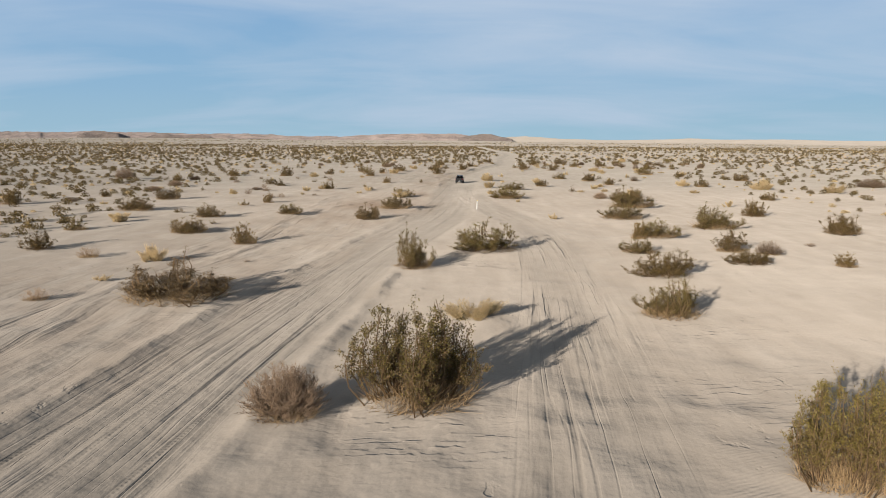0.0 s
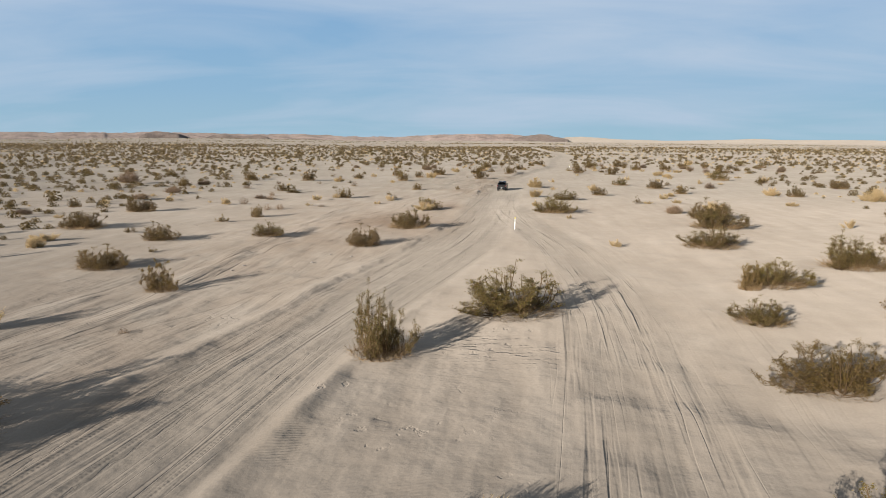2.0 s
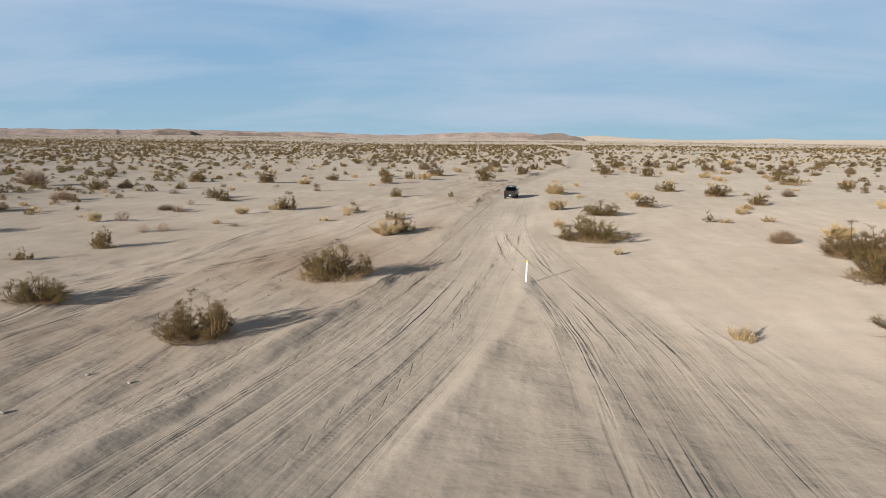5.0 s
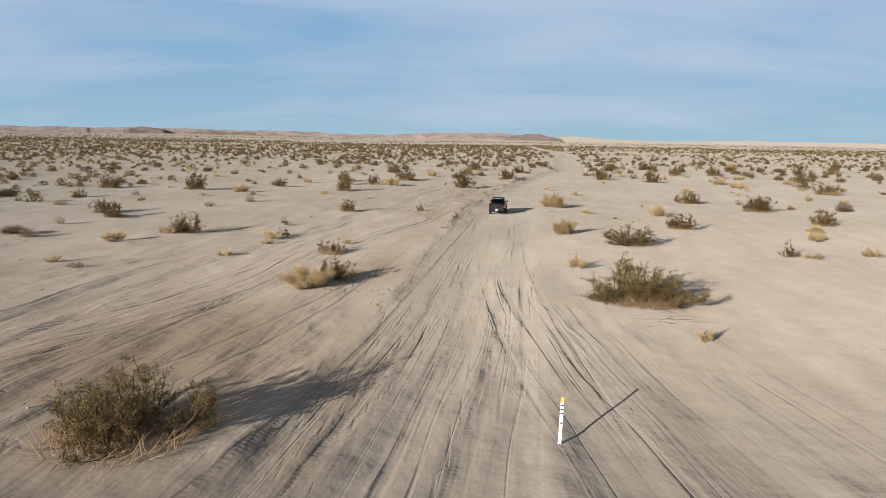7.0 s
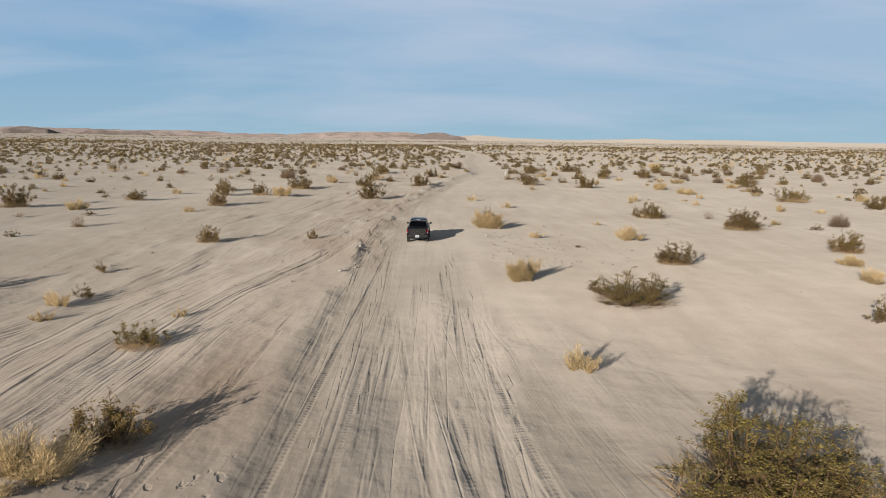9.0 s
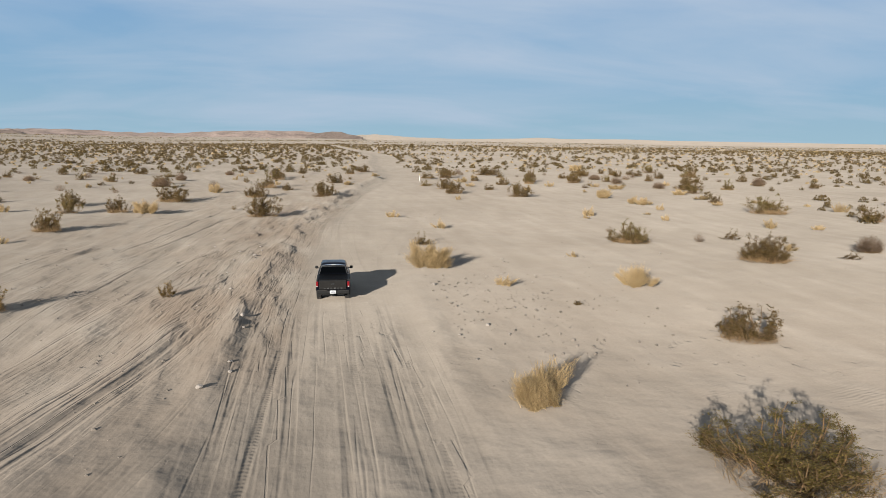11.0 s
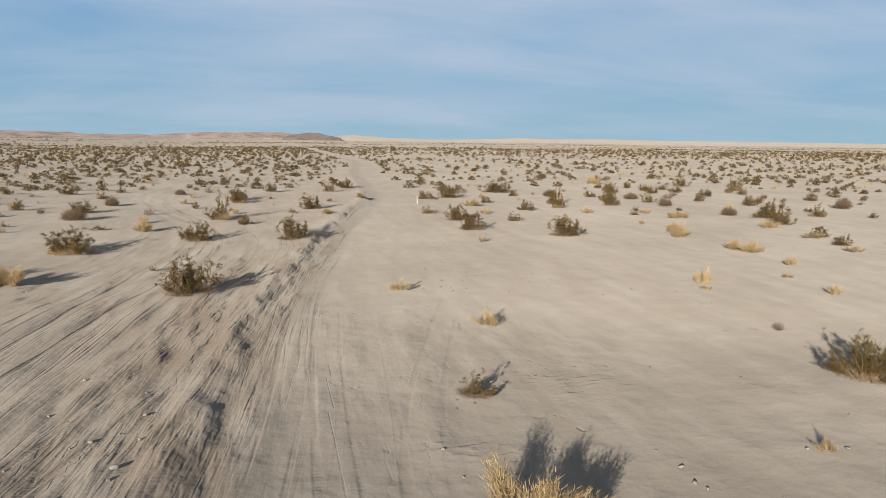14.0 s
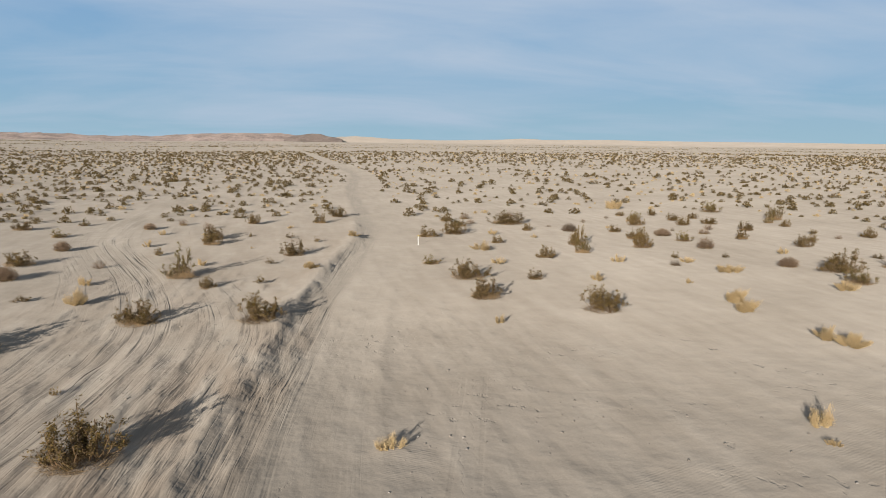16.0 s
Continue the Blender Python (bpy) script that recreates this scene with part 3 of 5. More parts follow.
creosote(27.1, 269.5, 3.15, 1.69)
creosote(68.4, 269.6, 3.04, 1.56)
creosote(71.6, 276.0, 4.58, 2.28)
creosote(-15.4, 276.2, 1.48, 0.51)
creosote(28.0, 279.9, 3.91, 1.76)
creosote(83.7, 284.1, 1.49, 0.56)
creosote(-2.6, 286.9, 3.19, 3.34)
creosote(57.9, 289.4, 1.38, 0.79)
creosote(47.8, 296.0, 2.09, 1.95)
creosote(-22.0, 298.2, 3.76, 1.48)
creosote(58.2, 299.4, 2.73, 2.59)
creosote(9.9, 301.7, 3.07, 1.87)
creosote(50.4, 304.1, 2.47, 2.48)
creosote(61.7, 308.4, 2.94, 1.39)
creosote(84.7, 314.8, 2.33, 1.40)
creosote(30.5, 316.4, 2.97, 1.23)
creosote(35.6, 319.5, 3.63, 2.01)
creosote(-1.8, 319.8, 3.20, 2.03)
creosote(83.8, 324.6, 2.87, 1.08)
creosote(70.2, 326.3, 2.82, 1.80)
creosote(-25.1, 327.9, 2.47, 1.27)
creosote(38.2, 329.0, 3.68, 1.37)
creosote(100.9, 330.3, 3.06, 3.97)
creosote(48.1, 332.3, 5.70, 2.13)
creosote(72.8, 332.4, 2.98, 1.75)
creosote(-33.1, 337.8, 3.16, 1.33)
creosote(97.4, 347.3, 4.06, 2.22)
creosote(19.7, 350.5, 3.32, 1.82)
dry_grass(3.1, 49.0, 3.60, 1.09)
dry_grass(-24.5, 60.8, 1.35, 0.41)
dry_grass(-24.3, 70.4, 2.19, 1.54)
dry_grass(-39.9, 100.7, 1.99, 0.94)
dry_grass(-42.1, 105.6, 2.11, 0.63)
dry_grass(15.6, 108.6, 1.25, 0.86)
dry_grass(45.4, 126.1, 1.77, 0.93)
dry_grass(13.1, 133.7, 1.03, 0.54)
dry_grass(35.2, 148.0, 2.77, 1.27)
dry_grass(-39.0, 149.3, 2.35, 0.87)
dry_grass(-26.0, 150.3, 1.24, 0.37)
dry_grass(9.5, 153.0, 1.53, 1.24)
dry_grass(-15.9, 155.1, 1.49, 0.45)
dry_grass(76.8, 155.1, 5.16, 1.55)
dry_grass(49.8, 156.7, 1.97, 0.59)
dry_grass(28.0, 160.0, 1.58, 0.47)
dry_grass(-27.4, 161.0, 2.42, 0.73)
dry_grass(33.2, 161.9, 1.61, 0.77)
dry_grass(-14.7, 161.9, 1.03, 0.45)
dry_grass(-8.2, 162.2, 0.78, 0.43)
dry_grass(-15.4, 165.4, 1.40, 0.77)
dry_grass(-25.1, 166.4, 1.36, 0.70)
dry_grass(67.6, 167.5, 4.73, 2.05)
dry_grass(10.1, 171.7, 2.05, 1.17)
dry_grass(32.8, 171.8, 2.38, 0.77)
dry_grass(35.4, 178.4, 1.94, 0.58)
dry_grass(54.6, 180.8, 2.93, 1.45)
dry_grass(22.8, 191.8, 2.33, 1.17)
dry_grass(14.6, 192.7, 1.37, 0.60)
dry_grass(11.2, 200.1, 2.96, 1.82)
dry_grass(23.2, 203.9, 0.76, 0.49)
dry_grass(43.0, 205.6, 1.73, 0.52)
dry_grass(-35.4, 218.0, 2.77, 1.08)
dry_grass(55.6, 218.9, 1.26, 0.45)
dry_grass(51.0, 220.5, 1.66, 1.16)
dry_grass(16.6, 224.5, 1.54, 1.31)
dry_grass(42.9, 228.1, 1.03, 0.64)
dry_grass(35.0, 231.6, 0.81, 0.29)
dry_grass(36.1, 233.9, 1.76, 1.31)
dry_grass(43.9, 234.5, 1.00, 0.30)
dry_grass(13.0, 235.8, 1.45, 0.75)
dry_grass(71.4, 236.1, 1.87, 1.77)
dry_grass(48.2, 240.0, 1.28, 0.92)
dry_grass(-15.2, 242.9, 2.63, 1.36)
dry_grass(59.7, 246.1, 1.67, 0.50)
dry_grass(49.2, 247.3, 2.35, 0.93)
dry_grass(48.8, 249.7, 2.04, 0.93)
dry_grass(68.5, 250.0, 1.79, 0.55)
dry_grass(62.9, 256.3, 1.91, 0.57)
dry_grass(48.5, 259.7, 2.02, 0.84)
dry_grass(25.9, 260.3, 1.16, 0.75)
dry_grass(50.0, 263.7, 2.11, 1.00)
dry_grass(64.9, 267.1, 2.19, 0.88)
dry_grass(-10.0, 273.7, 2.13, 1.47)
dry_grass(41.7, 276.5, 1.90, 0.82)
dry_grass(58.3, 277.9, 2.32, 0.74)
dry_grass(-11.7, 284.1, 1.44, 0.83)
dry_grass(57.5, 285.9, 1.73, 0.59)
dry_grass(11.5, 288.4, 1.96, 0.59)
dry_grass(34.3, 289.7, 1.71, 0.66)
dry_grass(35.1, 300.6, 2.66, 1.02)
dry_grass(19.0, 315.6, 2.42, 0.72)
dry_grass(79.9, 356.7, 3.27, 1.60)
dead_brush(-4.9, 32.6, 2.88, 1.86)
dead_brush(-25.8, 54.0, 1.75, 0.82)
dead_brush(-30.7, 72.3, 1.99, 0.88)
dead_brush(30.7, 74.4, 2.19, 1.31)
dead_brush(37.2, 80.4, 1.16, 0.38)
dead_brush(26.9, 97.1, 0.99, 0.31)
dead_brush(-61.1, 132.1, 2.33, 0.73)
dead_brush(-30.2, 142.4, 1.33, 0.90)
dead_brush(-28.6, 143.3, 1.18, 1.02)
dead_brush(28.7, 143.4, 2.30, 1.10)
dead_brush(-23.5, 148.4, 1.19, 0.36)
dead_brush(-36.3, 150.2, 1.59, 1.07)
dead_brush(-58.4, 161.2, 2.98, 0.89)
dead_brush(-36.1, 163.6, 1.83, 0.77)
dead_brush(-38.4, 165.3, 2.29, 0.72)
dead_brush(-38.7, 173.0, 1.15, 0.80)
dead_brush(94.8, 176.4, 5.87, 1.84)
dead_brush(-59.7, 177.5, 3.08, 1.17)
dead_brush(-50.0, 192.8, 1.73, 0.70)
dead_brush(-63.4, 202.8, 2.71, 1.09)
dead_brush(49.1, 203.7, 2.03, 2.18)
dead_brush(-83.0, 207.0, 4.74, 2.83)
dead_brush(38.2, 211.9, 1.08, 0.90)
dead_brush(33.0, 220.4, 0.74, 1.81)
dead_brush(55.0, 284.2, 1.61, 0.79)
dead_brush(-20.7, 287.8, 2.99, 1.48)
dead_brush(-12.7, 295.7, 1.51, 1.10)
dead_brush(66.8, 297.3, 2.26, 1.78)
dead_brush(67.6, 311.3, 2.54, 1.12)
dry_grass(-7.2, 143.9, 2.90, 1.10)
creosote(-5.9, 146.2, 2.20, 1.30)
creosote(4.8, 76.4, 6.60, 2.50)


# the plain ahead: single bushes and tufts between the scattered scrub and the ones above
PLAIN_RND = random.Random(42)
while len(PLANTS) < 260:
    px, py = PLAIN_RND.uniform(-78, -16), PLAIN_RND.uniform(40, 262)
    if abs(px - float(glide(np.float64(py), OLD_Y, OLD_X))) < 3.5 or any(math.hypot(px - p[1], py - p[2]) < 7 for p in PLANTS):
        continue
    kind = PLAIN_RND.choice((creosote, dry_grass, creosote, dead_brush))
    size = PLAIN_RND.uniform(0.6, 1.7)
    kind(px, py, size, size * PLAIN_RND.uniform(0.4, 0.7))
while len(PLANTS) < 375:
    px, py = PLAIN_RND.uniform(-75, 105), PLAIN_RND.uniform(272, 345)
    if min(abs(px - float(glide(np.float64(py), MAIN_Y, MAIN_X))) / 7, abs(px - float(glide(np.float64(py), OLD_Y, OLD_X))) / 3.5) < 1:
        continue
    if any(math.hypot(px - p[1], py - p[2]) < 5.5 for p in PLANTS):
        continue
    kind = PLAIN_RND.choice((creosote, creosote, creosote, dry_grass, dead_brush))
    size = PLAIN_RND.uniform(0.9, 2.7) * (0.6 if kind is dry_grass else 1.0)
    kind(px, py, size, size * PLAIN_RND.uniform(0.45, 0.75))

# skyline of the far ground: degrees to the right of +y, and its height there
FAR_TURN = (-180, -60, -42, -31, -26, -18, -11, -9, -4, 2, 6, 12, 20, 25, 33, 42, 60, 180)
FAR_RISE = (10, 6, 6, 8, 9, 8, 4, 3, 3, 3, 1, -1, -3, -6, -9, -11, -11, -5)


def churn_and_dim(x, y):
    """How far wheels have turned the ground over beside the main track, plus a faint dimming of the near sand on the
    right.
    """
    u, _, half = track_main(x, y)
    band = smooth_step(-half - 9, -half - 4, u) * (1 - smooth_step(-half + 1.5, -half + 3.5, u))
    along = smooth_step(95, 125, y) * (1 - smooth_step(255, 285, y)) * (1 - 0.65 * smooth_step(120, 138, y) * (1 - smooth_step(168, 184, y))) + 0.55 * smooth_step(20, 40, y) * (1 - smooth_step(80, 110, y))
    wide = 0.62 * (1 - smooth_step(-half - 2.5, -half + 0.5, u)) * smooth_step(-half - 34, -half - 20, u) * smooth_step(10, 40, y) * (1 - smooth_step(300, 400, y))
    # right-hand sand tinted a little to stand in for lens fall-off up close
    near_dim = 0.22 * smooth_step(half, half + 4, u) * (1 - smooth_step(18, 40, u)) * smooth_step(10, 40, y) * (1 - smooth_step(300, 400, y))
    return np.maximum(np.maximum(band * along, wide), near_dim) * (0.75 + 0.25 * swell(x, y, 6, 61))


def browned_and_shaded(x, y):
    """Patches where darker, redder soil shows through the sand, and two that also carry painted shade."""
    out = np.zeros(np.shape(x))
    # fifth patch is partly a bush's shadow, the sixth is shade in the ruts
    for px, py, rx, ry, much in ((-10.0, 130.0, 7.0, 13.0, 0.85), (-4.0, 151.0, 2.5, 8.0, 0.6), (-3.0, 188.0, 3.5, 10.0, 0.4), (-16.0, 108.0, 6.0, 9.0, 0.4), (-6.5, 139.0, 3.5, 7.0, 0.5), (-2.0, 222.0, 5.0, 13.0, 0.3)):
        out = np.maximum(out, much * np.exp(-(((x - px) / rx) ** 2 + ((y - py) / ry) ** 2)))
    return out * (0.85 + 0.15 * swell(x + 0.3 * y, y / 4, 2.0, 92))


def scarped(x, y):
    """Where the wind has cut the open sand into low scarps: a few patches, mostly in the lee of bushes."""
    out = np.zeros(np.shape(x))
    for px, py, r, deep in ((4.6, 69.0, 3.2, 1.0), (1.0, 31.0, 4.0, 0.6), (16.5, 46.0, 5.0, 0.45), (15.0, 36.0, 4.0, 0.5), (12.5, 137.5, 2.0, 0.7), (11.0, 206.5, 1.8, 0.5), (17.5, 213.0, 2.6, 0.4), (19.0, 196.0, 3.0, 0.4), (-12.0, 118.0, 3.0, 0.5), (-11.0, 205.0, 3.0, 0.5), (2.0, 70.5, 2.4, 0.9), (16.0, 31.5, 2.6, 0.7), (19.0, 38.0, 4.0, 0.4), (0.0, 45.0, 2.5, 0.6), (-14.0, 50.5, 2.5, 0.6)):
        out = np.maximum(out, deep * np.exp(-(((x - px) / r) ** 2 + ((y - py) / (0.8 * r)) ** 2)))
    return out * (0.7 + 0.3 * swell(x, y, 2.0, 91))


def ground_height(x, y):
    """The sand's height in metres, without the hummocks under the plants."""
    x, y = np.asarray(x, float), np.asarray(y, float)
    calm = 1 - 0.6 * smooth_step(6, 14, x) * smooth_step(140, 168, y)      # the open sand beyond the bend is smoother
    z = 0.16 * swirl(x, y, 27, 11) + 0.10 * swirl(x, y, 9, 12) + 0.055 * calm * swirl(x, y, 3.1, 13) + 0.09 * calm * smooth_step(-0.1, 0.5, swirl(x, y, 17, 14)) * swirl(x, y, 1.9, 19)
    u, w, half = track_main(x, y)
    bank = np.exp(-((np.abs(u) - half - 0.55) / 0.65) ** 2) * (0.12 + 0.05 * swell(x, y, 3.0, 15) + 0.05 * swell(x, y, 1.2, 17)) * np.where(u < 0, 1.0, 0.5 + 0.9 * (1 - smooth_step(60, 85, y)))
    bank *= (1 - smooth_step(480, 620, y)) * (1 - 0.75 * smooth_step(118, 135, y) * (1 - smooth_step(172, 188, y)))
    # low cut bank on the outer side of the bends
    bank += np.where(u < 0, 1.0, 0.0) * (0.24 + 0.06 * swell(x, y, 2.3, 16) + 0.07 * swell(x, y, 0.9, 18)) * smooth_step(205, 235, y) * (1 + 0.7 * smooth_step(270, 290, y)) * (1 - smooth_step(328, 352, y)) * np.exp(-((np.abs(u) - half - 1.2 + 1.2 * smooth_step(290, 320, y)) / 1.3) ** 2)
    z = z * (1 - 0.6 * w) + bank - 0.10 * w
    for far, track, low in ((0, track_side, 0.07), (1, track_old, 0.05)):
        u2, w2, half2 = track(x, y)
        z += -low * w2 + 0.07 * np.exp(-((np.abs(u2) - half2) / 0.6) ** 2) * (w2 > 0.01) * swell(x, y, 3.3, 21 + far)
    # ruts and heaped lumps where wheels have dug along one side of the main track
    z += (0.06 + 0.05 * smooth_step(195, 215, y)) * churn_and_dim(x, y) * (swell(u, y / 3.5, 0.8, 62) + 0.8 * swell(u + 0.12 * y, y / 6, 0.55, 63))
    row = u - np.interp(y, (20, 60, 75, 95, 130, 150, 175, 185, 232, 242, 264, 300), (-4.5, -4.6, -3.8, -3.1, -4.3, -3.6, -3.1, -3.7, -3.9, -5.0, -4.9, -2.6))
    dug = (0.6 + 0.4 * smooth_step(175, 195, y)) * (1 - smooth_step(300, 330, y))
    lump = smooth_step(-0.1, 0.55, swell(u + 0.35 * y, y * 0.8 - 0.2 * u, 0.58, 64))
    z += dug * (0.055 * lump * np.exp(-((row / 0.75) ** 2)) + 0.06 * smooth_step(175, 195, y) * smooth_step(0.0, 0.35, swell(u, y / 7, 0.5, 65)) * np.exp(-(((row + 0.6) / 2.4) ** 2)))
    # furrows wide enough to be modelled
    z += w * (0.035 * swell(u, y / 22, 0.75, 31) + 0.03 * swell(u, y / 26, 0.42, 32))
    su, sw, _ = track_side(x, y)
    z += sw * (0.03 * swell(su, y / 20, 0.8, 33) + 0.02 * swell(su, y / 25, 0.42, 34))
    ju, jw, _ = track_join(x, y)
    z += jw * (0.10 * swell(ju, y / 7, 1.5, 35) + 0.08 * swell(ju, y / 11, 0.75, 36))
    ou, ow, _ = track_old(x, y)
    z += ow * (0.12 * swell(ou, y / 8, 1.4, 37) + 0.09 * swell(ou, y / 12, 0.8, 38))
    # gentle folds of wind-blown sand beside the tracks
    fold = swell(x * 0.88 + y * 0.47, (y * 0.88 - x * 0.47) / 5, 2.6, 41)
    z += 0.05 * fold * (1 - np.maximum(w, sw)) * smooth_step(-0.2, 0.5, swell(x, y, 33, 42))
    # the far ground
    r = np.hypot(x, y)
    rise = np.interp(np.degrees(np.arctan2(x, y)), FAR_TURN, FAR_RISE)
    z += rise * smooth_step(450, 2300, r) + 1.2 * swell(x, y, 160, 51) * smooth_step(300, 1500, r) + 3 * swell(x, y, 420, 52) * smooth_step(900, 2400, r)
    z -= 40 * smooth_step(2700, 4200, r)
    return z


P_X = np.array([p[1] for p in PLANTS])
P_Y = np.array([p[2] for p in PLANTS])
P_W = np.array([p[3] for p in PLANTS])
P_H = np.array([min(0.30, 0.075 * p[3]) for p in PLANTS])


def standing(x, y):
    """The sand's height with its hummocks."""
    hum = (P_H * np.exp(-((x - P_X) ** 2 + (y - P_Y) ** 2) / (0.55 * P_W) ** 2)).sum()
    return float(ground_height(x, y)) + float(hum)


def spaced(inner, outer_low, outer_high, step, grow):
    """Coordinates that are dense inside and open out towards the horizon."""
    mid = list(np.arange(inner[0], inner[1] + 1e-6, step))
    up, d = [mid[-1]], step
    while up[-1] < outer_high:
        d = min(d * grow, 55)
        up.append(up[-1] + d)
    down, d = [mid[0]], step
    while down[-1] > outer_low:
        d = min(d * grow, 55)
        down.append(down[-1] - d)
    return np.array(down[:0:-1] + mid + up[1:])


def build_ground():
    xs = spaced((-22, 27), -4300, 4300, 0.22, 1.08)
    ys = np.concatenate([spaced((18, 262), -1500, 300, 0.45, 1.09)[:-1]])
    ys = ys[ys < 262]
    tail, d = [262.0], 0.42
    while tail[-1] < 4400:
        d = min(d * 1.045, 40)
        tail.append(tail[-1] + d)
    ys = np.concatenate([ys, tail])
    gx, gy = np.meshgrid(xs, ys)
    z = ground_height(gx, gy)
    for x, y, w, h in zip(P_X, P_Y, P_W, P_H):
        a, b_ = np.searchsorted(xs, (x - 1.6 * w, x + 1.6 * w))
        c, d_ = np.searchsorted(ys, (y - 1.6 * w, y + 1.6 * w))
        z[c:d_, a:b_] += h * np.exp(-((gx[c:d_, a:b_] - x) ** 2 + (gy[c:d_, a:b_] - y) ** 2) / (0.55 * w) ** 2)
    nx, ny = len(xs), len(ys)
    me = bpy.data.meshes.new("ground")
    me.vertices.add(nx * ny)
    me.vertices.foreach_set("co", np.stack([gx, gy, z], -1).ravel())
    k = (np.arange(ny - 1)[:, None] * nx + np.arange(nx - 1)[None]).ravel()
    quads = np.stack([k, k + 1, k + nx + 1, k + nx], -1).astype(np.int32)
    me.loops.add(quads.size)
    me.loops.foreach_set("vertex_index", quads.ravel())
    me.polygons.add(len(quads))
    me.polygons.foreach_set("loop_start", np.arange(0, quads.size, 4, dtype=np.int32))
    me.polygons.foreach_set("use_smooth", np.ones(len(quads), bool))
    for name, track in (("track_main", track_main), ("track_side", track_side), ("track_old", track_old), ("track_join", track_join)):
        u, w, _ = track(gx, gy)
        at = me.attributes.new(name, "FLOAT_VECTOR", "POINT")
        at.data.foreach_set("vector", np.stack([np.clip(u, -60, 60), gy, w], -1).ravel())
    off, deep = wheel_line(gx, gy)
    at = me.attributes.new("wheel_line", "FLOAT_VECTOR", "POINT")
    at.data.foreach_set("vector", np.stack([off, gy, deep], -1).ravel())
    at = me.attributes.new("churn_and_dim", "FLOAT", "POINT")
    at.data.foreach_set("value", churn_and_dim(gx, gy).ravel())
    at = me.attributes.new("browned_and_shaded", "FLOAT", "POINT")
    at.data.foreach_set("value", browned_and_shaded(gx, gy).ravel())
    at = me.attributes.new("scarped", "FLOAT", "POINT")
    at.data.foreach_set("value", scarped(gx, gy).ravel())
    me.update(calc_edges=True)
    me.validate()
    me.materials.append(SAND)
    return tagged(new("ground", me), "pale rippled desert sand crossed by tyre tracks", "ground", kind="structure")


build_ground()


# ---- the hills on the skyline ----
def ridge(name, label, mat, turns, heights, deep, seed, rough, far=4250):
    """A long hill: a strip with noise on its crest and gullies on its flank, seen across a wide plain."""
    cols = int(12 * (turns[-1] - turns[0])) + 40
    rows = 16
    i, q = np.meshgrid(np.arange(cols), np.linspace(0, 1, rows), indexing="ij")
    turn = turns[0] + (turns[-1] - turns[0]) * i / (cols - 1)
    a = np.radians(turn)
    crest = np.interp(turn, turns, heights)
    crest = crest + rough * (0.6 * swell(turn, 0 * turn, 0.9, seed) + 0.4 * swell(turn, 0 * turn, 0.26, seed + 1)) * np.minimum(1, crest / 20 + 0.1)
    gully = 1 + 0.05 * swell(turn + 0.35 * q, q * 0.7, 0.34, seed + 2) * np.sin(np.pi * np.minimum(1, q * 1.25))
    r = far + deep * (q - 0.5) + 55 * swell(turn, 3 + 0 * turn, 1.0, seed + 4)
    prof = np.where(q < 0.8, np.sin(np.pi * np.minimum(1, q * 1.25) * 0.5), 1 - 0.4 * (q - 0.8) / 0.2)
    x, y = r * np.sin(a), r * np.cos(a)
    base = -34.0
    ends = smooth_step(0, 0.07, i / (cols - 1)) * (1 - smooth_step(0.93, 1, i / (cols - 1)))
    z = base + np.maximum(crest - base, 0.2) * ends * np.maximum(0.0, prof * gully) ** 0.9
    k = (np.arange(cols - 1)[:, None] * rows + np.arange(rows - 1)[None]).ravel()
    faces = np.stack([k, k + rows, k + rows + 1, k + 1], -1).tolist()
    ob = mesh_object(name, np.stack([x, y, z], -1).reshape(-1, 3).tolist(), faces, mat, smooth=True)
    return tagged(ob, label, "hill", kind="structure")


ridge("backdrop_ridge", "long low eroded ridge of pale brown rock", HILL, (-62, -44, -36, -30, -26.5, -25.2, -24.3, -23.4, -22, -18, -14, -12.9, -11.5, -9, -6, -4.5), (42, 42, 40, 41, 42, 42, 48, 44, 40, 37, 35, 32, 25, 22, 20, 10), 800, 101, 4)
ridge("backdrop_outcrop", "dark rocky outcrop on the crest of the ridge", BUTTE, (-25.6, -24.9, -24.2, -23.6, -22.8, -22.0), (14, 36, 46, 43, 36, 14), 220, 231, 3, 4060)
ridge("backdrop_spur", "dark broken spur below the crest of the ridge", BUTTE, (-21.4, -20.6, -19.8, -18.6, -17.4, -16.4), (10, 29, 32, 24, 28, 8), 180, 251, 4, 4060)
ridge("backdrop_mesa", "broad low mesa of brown rock", HILL, (-9, -7, -5, -3.5, -1.5, 0.6, 1.5, 3), (12, 25, 34, 37, 38, 38, 28, 0), 600, 131, 2.2)
ridge("backdrop_butte", "small flat butte with a dark cap", BUTTE, (0.5, 1.2, 1.9, 2.6, 3.2, 3.7, 4.4, 5.0), (6, 22, 29, 36, 35, 24, 15, 2), 300, 151, 1.2, 4050)
ridge("backdrop_knolls", "low pale rounded knolls of sand", DUNE, (3.6, 4.6, 5.6, 6.4, 7.2, 8.6, 10, 13), (10, 20, 23, 21, 15, 10, 7, 0), 500, 171, 3.0)
ridge("backdrop_dunes", "far pale sand dunes on the skyline", DUNE, (9, 13, 15.5, 17.2, 18.6, 20.5, 23, 26, 32, 38, 46), (2, 4, 9, 14, 9, 8, 9, 4, 0, -4, -10), 700, 191, 2.0)

